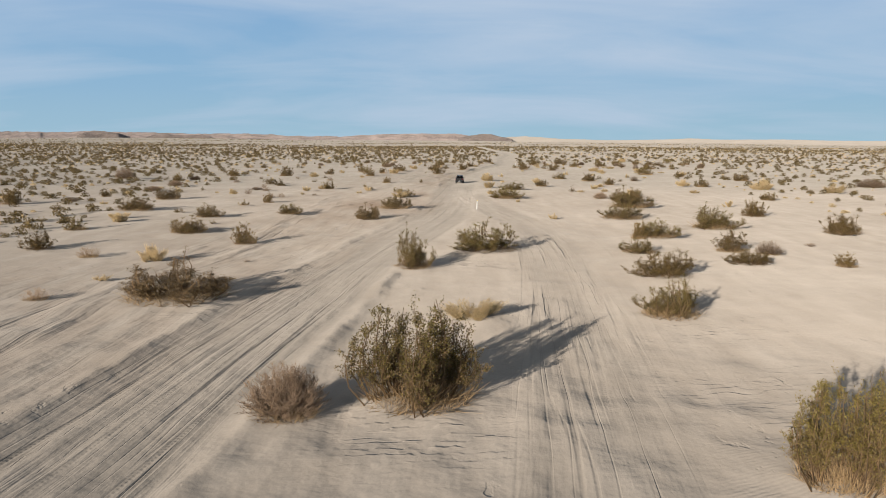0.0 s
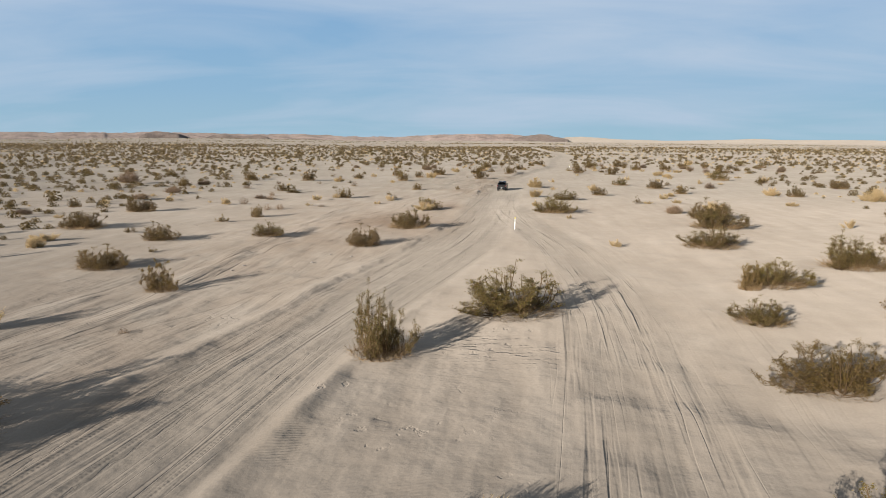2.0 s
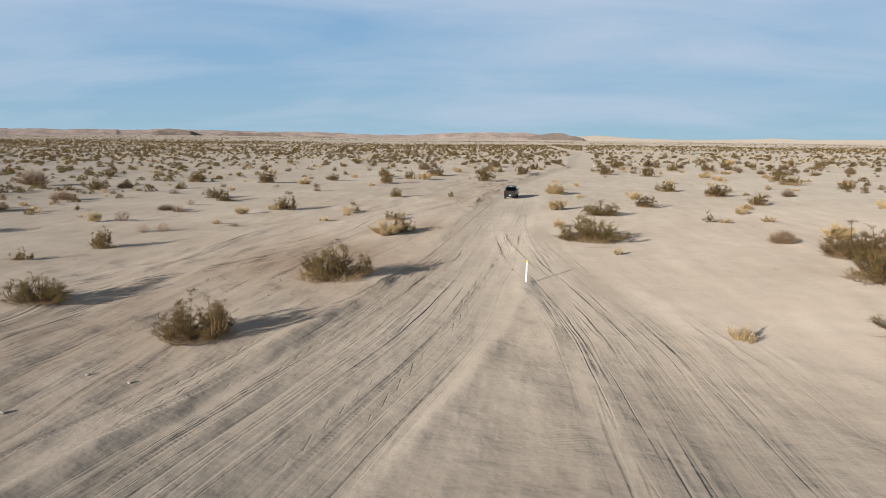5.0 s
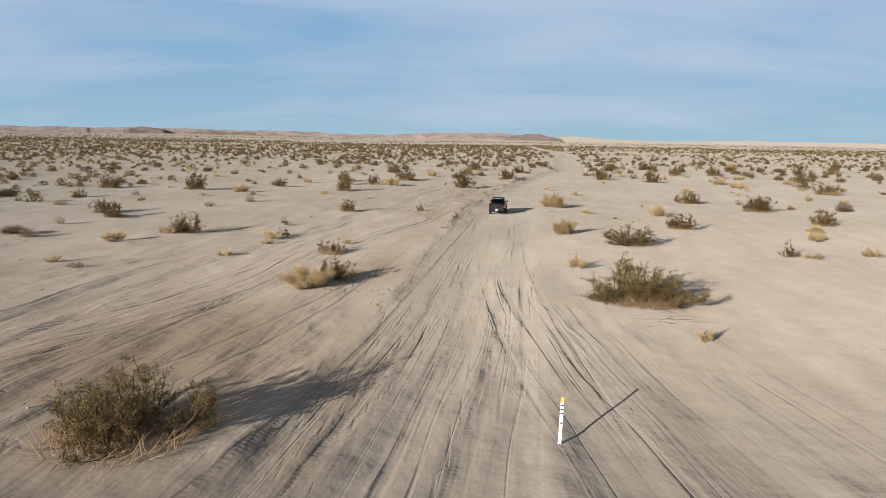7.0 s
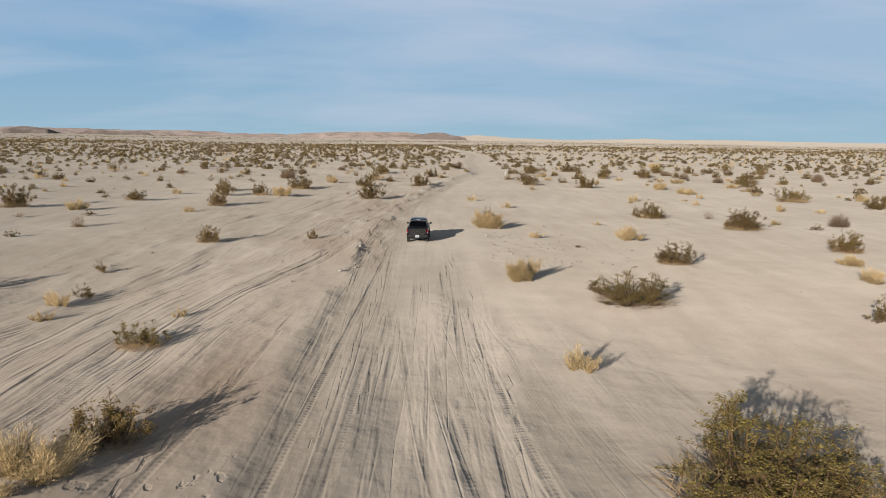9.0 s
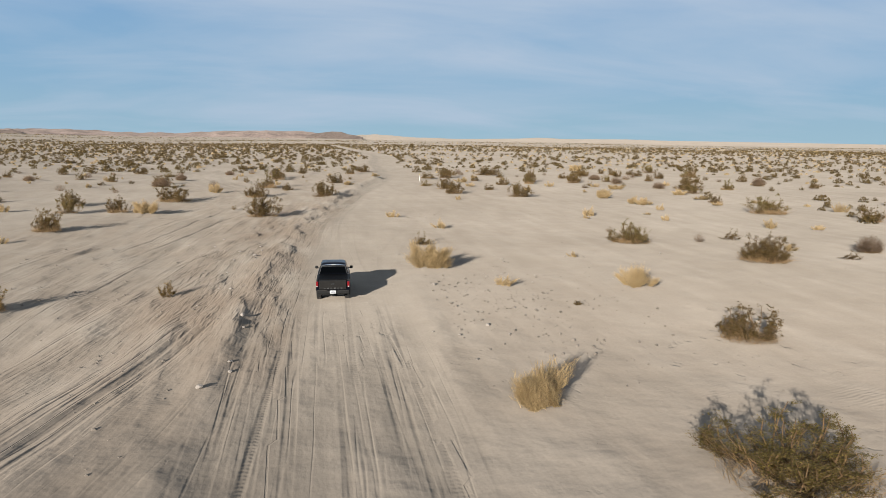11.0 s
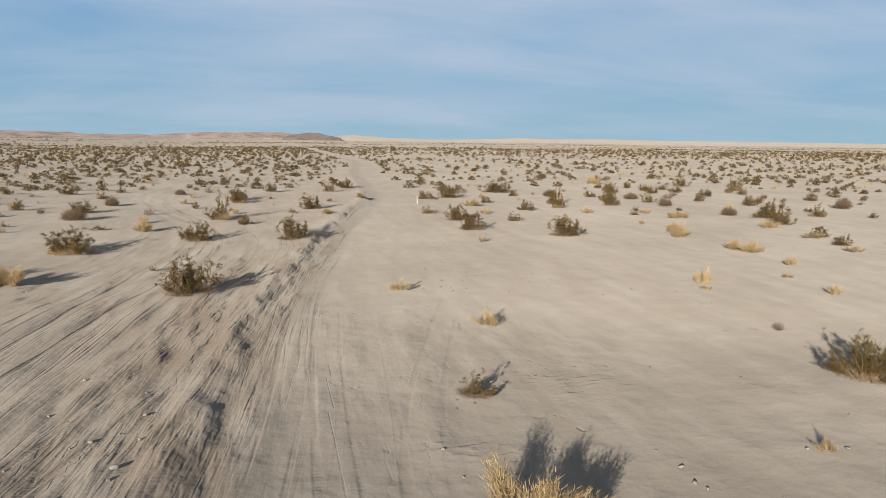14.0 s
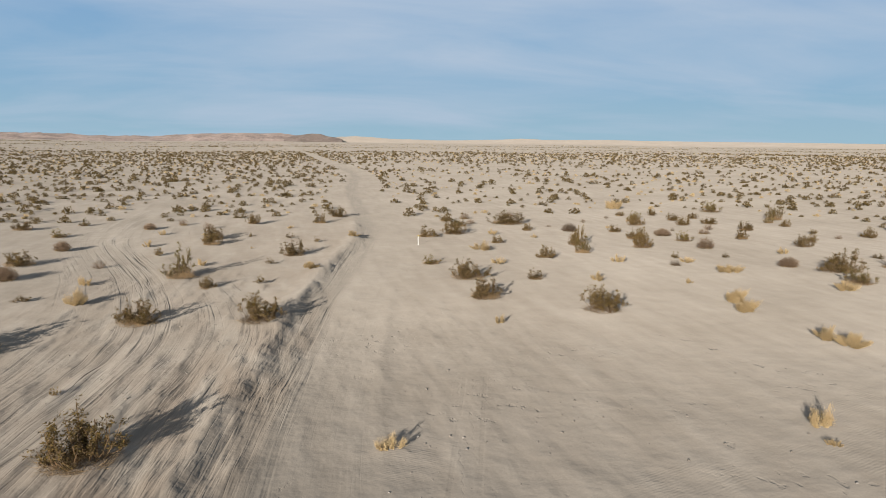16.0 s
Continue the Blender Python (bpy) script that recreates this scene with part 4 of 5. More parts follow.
# ---- plants ----
def tube(verts, faces, line, r0, r1):
    """A three-sided tapering twig along a line of points."""
    first = len(verts)
    n = len(line)
    for i, p in enumerate(line):
        r = r0 + (r1 - r0) * i / (n - 1)
        d = (line[min(i + 1, n - 1)] - line[max(i - 1, 0)]).normalized()
        a = d.orthogonal().normalized()
        b_ = d.cross(a)
        for k in range(3):
            t = 2.0944 * k
            verts.append(p + r * (math.cos(t) * a + math.sin(t) * b_))
    for i in range(n - 1):
        for k in range(3):
            a, b_ = first + 3 * i + k, first + 3 * i + (k + 1) % 3
            faces.append((a, b_, b_ + 3, a + 3))


def leaf(verts, faces, p, size, rnd, lean):
    """One small pointed leaf, set along its twig."""
    d = (Vector((rnd.gauss(0, 0.7), rnd.gauss(0, 0.7), rnd.gauss(0.2, 0.6))) + lean).normalized()
    s = d.orthogonal().normalized()
    s.rotate(Matrix.Rotation(rnd.uniform(0, 6.283), 3, d))
    k = len(verts)
    verts.extend((p - 0.30 * size * s, p + 0.30 * size * s, p + size * d))
    faces.append((k, k + 1, k + 2))


def creosote_shape(seed, lobes, branches, twigs, leaves, size, wide=(0.15, 0.23), low=0.16, loose=1.0, dry=0.6):
    """Branches that fan from one root into several rounded, gappy heads of small leaves, the lower ones withered; 1 wide and 1 high."""
    rnd = random.Random(seed)
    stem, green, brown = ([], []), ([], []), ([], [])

    def thin(at, end, r):
        side = (end - at).orthogonal().normalized() * r
        k = len(stem[0])
        stem[0].extend((at - side, at + side, end))
        stem[1].append((k, k + 1, k + 2))

    def spray(at, end, count, spread):
        axis = (end - at).normalized()
        for _ in range(count):
            q = rnd.uniform(0.2, 1.1)
            p = at.lerp(end, q) + Vector((rnd.gauss(0, spread), rnd.gauss(0, spread), rnd.gauss(0, spread)))
            if p.z < 0.02:
                continue
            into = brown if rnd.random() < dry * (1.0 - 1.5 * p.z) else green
            leaf(into[0], into[1], p, size * rnd.uniform(0.6, 1.35), rnd, axis * 0.8)

    tips = []
    for i in range(lobes):
        turn = 6.283 * (i * 0.618 + rnd.uniform(-0.08, 0.08))
        reach = 0.33 * math.sqrt((i + 0.25) / lobes) * rnd.uniform(0.8, 1.15)
        rad = rnd.uniform(*wide)
        head = Vector((reach * math.cos(turn), reach * math.sin(turn), 0))
        tall = (1.0 - 0.45 * (reach / 0.36) ** 2) * rnd.uniform(0.62, 1.05)
        for _ in range(branches):
            a, up = rnd.uniform(0, 6.283), rnd.random() ** 1.15
            flat = math.sqrt(1 - up * up) * rnd.uniform(0.75, 1.1)
            tip = head + Vector((rad * flat * math.cos(a), rad * flat * math.sin(a), tall * (low + (1 - low) * up) * rnd.uniform(0.85, 1.06)))
            root = head * rnd.uniform(0.35, 0.95) + Vector((rnd.gauss(0, 0.03), rnd.gauss(0, 0.03), -0.05))
            bow = Vector((tip.x, tip.y, 0)) * rnd.uniform(0.08, 0.28) + Vector((rnd.gauss(0, 0.02), rnd.gauss(0, 0.02), 0))
            line = [root.lerp(tip, q) + bow * math.sin(3.14 * q) for q in (0, 0.35, 0.7, 1)]
            tube(stem[0], stem[1], line, rnd.uniform(0.0045, 0.0075), 0.0020)
            tips.append((line[2], line[3]))
            out = (line[3] - line[2]).normalized()
            for _ in range(twigs):
                q = rnd.uniform(0.33, 1.0)
                at = root.lerp(tip, q) + bow * math.sin(3.14 * q)
                end = at + (out * rnd.uniform(0.4, 1.0) + Vector((rnd.gauss(0, 0.55), rnd.gauss(0, 0.55), rnd.uniform(-0.1, 0.75)))).normalized() * rnd.uniform(0.045, 0.115)
                thin(at, end, 0.0021)
                spray(at, end, int(leaves * rnd.uniform(0.3, 1.7)), 0.0125 * loose)
            for _ in range(2):
                # bare dead twigs, low down
                at = root.lerp(tip, rnd.uniform(0.05, 0.45))
                thin(at, at + Vector((rnd.gauss(0, 0.09), rnd.gauss(0, 0.09), rnd.uniform(0.0, 0.16))), 0.0026)
    for _ in range(lobes):
        # single shoots that stand out from the crown
        a, b_ = tips[rnd.randrange(len(tips))]
        end = b_ + (b_ - a).normalized() * rnd.uniform(0.06, 0.15) + Vector((rnd.gauss(0, 0.03), rnd.gauss(0, 0.03), rnd.uniform(0.0, 0.09)))
        thin(b_, end, 0.0030)
        spray(b_, end, leaves, 0.014 * loose)
    return stem, green, brown


def grass_shape(seed, clumps, blades, thick):
    """A few leaning clumps of fine dry straw that grow into one uneven tuft; 1 wide and 1 high."""
    rnd = random.Random(seed)
    v, f = [], []

    def blade(p, e, r):
        e.z = max(e.z, 0.01)
        s = (e - p).orthogonal().normalized() * r
        s.rotate(Matrix.Rotation(rnd.uniform(0, 6.283), 3, (e - p).normalized()))
        k = len(v)
        v.extend((p - s, p + s, e))
        f.append((k, k + 1, k + 2))

    for i in range(clumps):
        turn, far = 6.283 * (i * 0.618 + rnd.uniform(-0.1, 0.1)), 0.31 * math.sqrt((i + 0.2) / clumps) * rnd.uniform(0.7, 1.2)
        foot = Vector((far * math.cos(turn), far * math.sin(turn), -0.02))
        lean = Vector((foot.x * 0.7 + rnd.gauss(0, 0.10), foot.y * 0.7 + rnd.gauss(0, 0.10), 0))
        tall, wide = rnd.uniform(0.5, 1.0) * (1 - 0.4 * (far / 0.33) ** 2), rnd.uniform(0.10, 0.20)
        for _ in range(blades):
            a, up = rnd.uniform(0, 6.283), rnd.random() ** 0.7
            flat = math.sqrt(1 - up * up)
            way = Vector((wide * flat * math.cos(a), wide * flat * math.sin(a), tall * (0.12 + 0.88 * up))) + lean * up
            tip = foot + way * rnd.uniform(0.75, 1.1)
            root = foot + Vector((rnd.gauss(0, 0.03), rnd.gauss(0, 0.03), 0))
            if rnd.random() < 0.45:
                blade(root, tip, rnd.uniform(0.0030, 0.0055) * thick)
            # the feathery ends of the stalks
            for _ in range(2):
                p = root.lerp(tip, rnd.uniform(0.55, 1.0))
                blade(p, p + way * rnd.uniform(0.05, 0.16) + Vector((rnd.gauss(0, 0.022), rnd.gauss(0, 0.022), rnd.gauss(0.01, 0.025))), rnd.uniform(0.0035, 0.0062) * thick)
    return v, f


def dead_shape(seed, twigs, fine, thick):
    """A dense dome of bare twigs in small upright sprays."""
    rnd = random.Random(seed)
    v, f, fine_v, fine_f = [], [], [], []
    for _ in range(twigs):
        turn, up = rnd.uniform(0, 6.283), rnd.random() ** 0.8
        flat = math.sqrt(1 - up * up)
        tip = Vector((0.48 * math.cos(turn) * flat, 0.48 * math.sin(turn) * flat, 0.10 + 0.85 * up)) * rnd.uniform(0.75, 1.04)
        root = Vector((tip.x * 0.3 + rnd.gauss(0, 0.06), tip.y * 0.3 + rnd.gauss(0, 0.06), -0.03))
        mid = root.lerp(tip, 0.5) + Vector((rnd.gauss(0, 0.04), rnd.gauss(0, 0.04), rnd.gauss(0, 0.03)))
        tube(v, f, [root, mid, root.lerp(tip, 0.93)], 0.005, 0.0015)
        for _ in range(fine):
            a = root.lerp(tip, rnd.uniform(0.45, 1.0)) + Vector((rnd.gauss(0, 0.015), rnd.gauss(0, 0.015), 0))
            e = a + (tip - root).normalized() * 0.04 + Vector((rnd.gauss(0, 0.032), rnd.gauss(0, 0.032), rnd.gauss(0.03, 0.03)))
            e.z = max(e.z, 0.02)
            s = (e - a).orthogonal().normalized() * thick
            k = len(fine_v)
            fine_v.extend((a - s, a + s, e))
            fine_f.append((k, k + 1, k + 2))
    return (v, f), (fine_v, fine_f)


def filled(*shapes):
    """Scales shapes together so that the plant is 1 wide and 1 high."""
    pts = np.array([tuple(p) for shape in shapes for p in shape[0]])
    r = np.percentile(np.hypot(pts[:, 0], pts[:, 1]), 92)
    top = np.percentile(pts[:, 2], 99.8)
    return [([(p[0] * 0.5 / r, p[1] * 0.5 / r, p[2] / top) for p in shape[0]], shape[1]) for shape in shapes]


def flat_mesh(name, shape, mat):
    me = bpy.data.meshes.new(name)
    me.from_pydata([tuple(p) for p in shape[0]], [], shape[1])
    me.materials.append(mat)
    return me


WITHERED = {(-16.6, 54.3)}
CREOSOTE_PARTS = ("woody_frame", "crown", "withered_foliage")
FINE = []
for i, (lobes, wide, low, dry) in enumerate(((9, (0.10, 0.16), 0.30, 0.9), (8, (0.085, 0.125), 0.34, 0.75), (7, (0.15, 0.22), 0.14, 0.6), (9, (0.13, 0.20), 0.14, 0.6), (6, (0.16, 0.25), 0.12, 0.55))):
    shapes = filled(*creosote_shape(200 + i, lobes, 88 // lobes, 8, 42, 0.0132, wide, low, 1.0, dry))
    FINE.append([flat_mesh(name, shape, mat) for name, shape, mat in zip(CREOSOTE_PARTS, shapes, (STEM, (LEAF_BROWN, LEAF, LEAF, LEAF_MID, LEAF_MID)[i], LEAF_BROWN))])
PLAIN = []
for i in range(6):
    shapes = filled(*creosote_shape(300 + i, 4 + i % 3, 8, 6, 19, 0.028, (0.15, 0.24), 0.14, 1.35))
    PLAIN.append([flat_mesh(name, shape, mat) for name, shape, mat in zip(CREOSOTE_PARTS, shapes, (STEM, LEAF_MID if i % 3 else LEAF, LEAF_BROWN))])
SMALL = []
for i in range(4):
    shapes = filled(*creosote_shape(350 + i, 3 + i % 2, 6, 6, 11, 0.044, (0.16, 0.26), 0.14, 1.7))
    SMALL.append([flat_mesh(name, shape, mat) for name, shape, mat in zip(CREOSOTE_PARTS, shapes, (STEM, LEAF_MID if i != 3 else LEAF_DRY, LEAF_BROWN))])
GRASS = [flat_mesh("dry_grass_tuft", filled(grass_shape(400 + i, (9, 7, 12, 6, 5, 7)[i], (330, 140)[i > 2], (0.75, 1.25)[i > 2]))[0], STRAW) for i in range(6)]
GREENING = []
for i in range(3):
    s, l, _ = creosote_shape(500 + i, 3, 5, 5, 8, 0.05)
    GREENING.append(flat_mesh("green_growth", l, LEAF_DRY))
DEAD = []
for i in range(3):
    s, l = dead_shape(600 + i, (240, 70, 70)[i], (30, 9, 9)[i], (0.0034, 0.006, 0.006)[i])
    s, l = filled(s, l)
    DEAD.append((flat_mesh("branch_frame", s, TWIG), flat_mesh("twig_crown", l, TWIG)))


def skirt_shape(seed, blades):
    """Dry litter and dead twigs round the foot of a bush."""
    rnd = random.Random(seed)
    v, f = [], []
    for _ in range(blades):
        turn, far = rnd.uniform(0, 6.283), 0.44 * rnd.random() ** 0.8
        p = Vector((far * math.cos(turn), far * math.sin(turn), -0.02))
        tip = p * 1.12 + Vector((rnd.gauss(0, 0.10), rnd.gauss(0, 0.10), 0.30 * rnd.random() ** 2 + 0.015))
        s = (tip - p).orthogonal().normalized() * rnd.uniform(0.0014, 0.0032)
        k = len(v)
        v.extend((p - s, p + s, tip))
        f.append((k, k + 1, k + 2))
    return v, f


SKIRT = [flat_mesh("dry_skirt", skirt_shape(700 + i, 1500), LITTER) for i in range(3)]


def seat(x, y, w, h, turn, sink=0.0):
    return Matrix.Translation((x, y, standing(x, y) - sink)) @ pose(0, 0, 0, 0, 0, turn) @ Matrix.Diagonal((w, w, h, 1))


def plant(kind, n, x, y, w, h):
    rnd = random.Random(n * 7919 + 13)
    turn = rnd.uniform(0, 360)
    if kind == "dry_grass_tuft":
        mesh = GRASS[rnd.randrange(3) if w > 1.9 else 3 + rnd.randrange(3)]
        ob = new("dry_grass_tuft", mesh)
        ob.matrix_basis = seat(x, y, w * 1.05, min(max(h, 0.3), (0.50 if w > 2.2 else 0.58) * w) * 1.15, turn)
        if w > 1.5:
            shoots = tagged(new("green_growth", GREENING[rnd.randrange(3)]), kind="stuff")
            shoots.parent = ob
            shoots.matrix_basis = Matrix.Translation((0.1, 0.08, 0)) @ Matrix.Diagonal((0.6, 0.6, 0.85, 1))
            return tagged(ob, "large straw-yellow clump of dry grass with a few olive shoots", "grass tuft", "grass tufts on the sand")
        return tagged(ob, "small straw-yellow tuft of dry grass on sand", "grass tuft", "grass tufts on the sand")
    base = new(kind)
    base.empty_display_size = 0.3
    base.matrix_basis = seat(x, y, w * 1.02, min(h, 1.05 * w) * 1.1, turn)
    if kind == "dead_bush":
        base.matrix_basis = seat(x, y, w, min(h, 0.7 * w), turn)
        pair = DEAD[0 if w > 2.0 else 1 + rnd.randrange(2)]
        names, label = ("branch_frame", "twig_crown"), "grey-brown leafless bush with a tangle of dead twigs"
    elif w > 3.2 and y < 215 or w > 2.9 and y < 110:
        withered = (x, y) in WITHERED
        pair = FINE[0 if withered else 1 if y < 40 else 2 + rnd.randrange(3)]
        names, label = CREOSOTE_PARTS, "large brown half-withered creosote bush beside the track" if withered else "large olive-green creosote bush on a low sand hummock"
    else:
        pair = PLAIN[rnd.randrange(6)] if w > 1.7 else SMALL[rnd.randrange(4)]
        names, label = CREOSOTE_PARTS, "small olive-green creosote bush on open sand"
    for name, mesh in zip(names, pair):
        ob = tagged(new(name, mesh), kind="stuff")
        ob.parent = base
    if w > 1.6:
        skirt = tagged(new("dry_skirt", SKIRT[rnd.randrange(3)]), "brown dead twigs round the foot", kind="stuff")
        skirt.parent = base
    return tagged(base, label, "bush", "bushes on the plain")


for n, p in enumerate(PLANTS):
    plant(p[0], n, *p[1:])


def far_scrub(name, label, mat, seed, per_area, low, high, flat, thin_right=0.0):
    """The scrub of the whole plain beyond the bushes that stand singly: one mesh of small leaf clumps."""
    rng = np.random.default_rng(seed)
    count = int(per_area * 3400 * 2060)
    x, y = rng.uniform(-1700, 1700, count), rng.uniform(-60, 2000, count)
    keep = np.abs(x) < 0.85 * y + 110
    keep &= np.abs(x - glide(y, MAIN_Y, MAIN_X)) > 6.5 - 2.5 * smooth_step(400, 700, y)
    keep &= (np.abs(x - glide(np.minimum(y, 400), OLD_Y, OLD_X)) > 3.5) | (y > 400)
    near = (y > 10) & (y < 262) & (np.abs(x - 4) < np.minimum(60, 40 + 0.1 * y)) | (y >= 262) & (y < 348) & (x > -78) & (x < 108)
    keep &= ~near
    keep &= (swell(x, y, 70, 77) > -0.55) | (rng.random(count) > 0.6)
    if thin_right:
        keep &= (x < 30 + 0.04 * y) | (rng.random(count) > thin_right)
    # past a thousand metres the scrub thins out into a few faint lines
    keep &= rng.random(count) > smooth_step(800, 1150, y + 60 * swell(x, y, 130, 79)) * (0.93 - 0.4 * (swell(x / 8, y, 60, 78) > 0.4))
    x, y = x[keep], y[keep]
    w = rng.uniform(low, high, len(x)) * rng.choice((0.6, 0.8, 1, 1, 1.2), len(x))
    z = ground_height(x, y)
    far = np.hypot(x, y - 190)
    h = w * rng.uniform(0.4, 0.75, len(x)) * flat * (1 - 0.5 * smooth_step(600, 1000, far))
    w = w * (1 + 0.4 * smooth_step(600, 1000, far))
    leaves = np.where(far < 170, 150, np.where(far < 320, 64, np.where(far < 560, 22, np.where(far < 950, 9, 5))))
    size = w * np.where(far < 170, 0.112, np.where(far < 320, 0.17, np.where(far < 560, 0.29, 0.42)))
    x, y, z, w, h, size = (np.repeat(q, leaves) for q in (x, y, z, w, h, size))
    n = len(x)
    a, q, up = rng.uniform(0, 6.283, n), rng.random(n) ** 0.75, rng.random(n) ** 1.3
    q = q * 0.40 * w * (1 - 0.45 * up * up)
    p = np.stack([x + q * np.cos(a), y + q * np.sin(a), z + h * (0.06 + 0.8 * up * (1 - 0.8 * (q / w) ** 2))], -1)
    d = rng.normal(0, 1, (n, 3)) * (1, 1, 0.7) + (0, 0, 0.5)
    d /= np.linalg.norm(d, axis=1)[:, None]
    s = np.cross(d, rng.normal(0, 1, (n, 3)))
    s /= np.linalg.norm(s, axis=1)[:, None]
    size = size[:, None]
    me = bpy.data.meshes.new(name)
    me.vertices.add(3 * n)
    me.vertices.foreach_set("co", np.stack([p - 0.35 * size * s, p + 0.35 * size * s, p + 0.8 * size * d], 1).ravel())
    me.loops.add(3 * n)
    me.loops.foreach_set("vertex_index", np.arange(3 * n, dtype=np.int32))
    me.polygons.add(n)
    me.polygons.foreach_set("loop_start", np.arange(0, 3 * n, 3, dtype=np.int32))
    me.update(calc_edges=True)
    me.materials.append(mat)
    return tagged(new(name, me), label, "scrub", kind="stuff")


far_scrub("creosote_scrub", "scattered olive creosote scrub across the desert plain", SCRUB_LEAF, 71, 0.0270, 1.2, 3.1, 0.75, 0.35)
far_scrub("dry_grass_scrub", "scattered straw-yellow dry grass across the desert plain", STRAW, 72, 0.0075, 0.9, 2.0, 0.6)


# ---- stones ----
def stone_mesh(seed):
    rnd = random.Random(seed)
    bm = bmesh.new()
    bmesh.ops.create_icosphere(bm, subdivisions=2, radius=0.5)
    cuts = [(Vector((rnd.gauss(0, 1), rnd.gauss(0, 1), rnd.gauss(0, 1))).normalized(), rnd.uniform(0.28, 0.42)) for _ in range(7)]
    for v in bm.verts:
        for n, d in cuts:
            over = v.co.dot(n) - d
            if over > 0:
                v.co -= n * over * 0.85
        v.co.z *= 0.75
    me = bpy.data.meshes.new("stone")
    bm.to_mesh(me)
    bm.free()
    me.materials.append(STONE)
    return me


STONES = [stone_mesh(800 + i) for i in range(6)]
STONE_RND = random.Random(5)


def stone(x, y, size):
    size = min(0.34, size * STONE_RND.uniform(0.75, 1.2))
    ob = new("stone", STONES[STONE_RND.randrange(6)])
    s = Matrix.Diagonal((size, size * STONE_RND.uniform(0.6, 1.0), size * STONE_RND.uniform(0.6, 1.0), 1))
    ob.matrix_basis = Matrix.Translation((x, y, standing(x, y) + 0.18 * size)) @ pose(0, 0, 0, 0, 0, STONE_RND.uniform(0, 360)) @ s
    return tagged(ob, "pale weathered stone half sunk in the sand", "stone", "stones on the sand")


stone(10.3, 193.3, 0.30)
stone(17.4, 203.7, 0.20)
stone(17.2, 202.5, 0.23)
stone(15.8, 197.7, 0.17)
stone(14.5, 197.6, 0.17)
stone(14.4, 196.3, 0.16)
stone(15.3, 197.1, 0.14)
stone(9.9, 206.7, 0.17)
stone(14.9, 203.0, 0.13)
stone(11.8, 190.9, 0.11)
stone(12.2, 189.9, 0.11)
stone(16.6, 190.3, 0.16)
stone(15.6, 190.0, 0.14)
stone(16.9, 194.2, 0.16)
stone(22.7, 195.0, 0.21)
stone(-2.5, 194.7, 0.17)
stone(-1.8, 194.3, 0.17)
stone(-3.4, 195.6, 0.10)
stone(-4.2, 217.7, 0.18)
stone(-0.6, 209.6, 0.22)
stone(-4.5, 213.1, 0.16)
stone(24.1, 204.0, 0.18)
stone(22.7, 199.3, 0.13)
stone(31.2, 205.4, 0.21)
stone(30.6, 204.3, 0.16)
stone(17.2, 205.1, 0.15)
stone(15.5, 198.9, 0.12)
stone(22.6, 204.2, 0.16)
stone(23.4, 200.7, 0.12)
stone(21.7, 197.4, 0.13)
stone(17.9, 196.9, 0.12)
stone(10.1, 204.5, 0.11)
stone(9.6, 202.5, 0.10)
stone(-2.3, 209.9, 0.19)
stone(-0.8, 212.3, 0.21)
stone(-6.6, 213.5, 0.18)
stone(-2.4, 205.1, 0.14)
stone(-2.5, 200.5, 0.17)
stone(9.4, 181.3, 0.25)
stone(8.3, 182.0, 0.14)
stone(11.1, 182.8, 0.22)
stone(-0.6, 186.6, 0.32)
stone(-0.4, 184.4, 0.22)
stone(13.5, 186.5, 0.14)
stone(11.7, 181.0, 0.16)
stone(9.3, 177.3, 0.20)
stone(11.5, 185.6, 0.20)
stone(10.6, 185.9, 0.13)
stone(-0.6, 178.9, 0.20)
stone(-16.4, 184.1, 0.31)
stone(-17.4, 178.3, 0.24)
stone(-9.7, 167.6, 0.15)
stone(-1.0, 207.2, 0.42)
stone(-1.4, 175.4, 0.29)
stone(-0.5, 177.6, 0.26)
stone(-9.1, 115.0, 0.19)
stone(-7.8, 115.3, 0.12)
stone(-7.8, 120.3, 0.16)
stone(16.4, 149.3, 0.16)
stone(-11.0, 122.9, 0.15)
stone(-11.3, 99.9, 0.21)
stone(-9.3, 99.3, 0.20)
stone(-12.0, 95.8, 0.23)
stone(-17.7, 92.0, 0.31)
stone(-17.3, 93.8, 0.28)
stone(4.9, 87.0, 0.19)
stone(14.7, 224.8, 0.15)
stone(13.2, 225.8, 0.15)
stone(12.4, 225.6, 0.15)
stone(16.8, 235.2, 0.19)
stone(33.1, 227.7, 0.19)
stone(17.0, 236.7, 0.19)
stone(14.7, 237.3, 0.15)
stone(12.3, 231.1, 0.16)



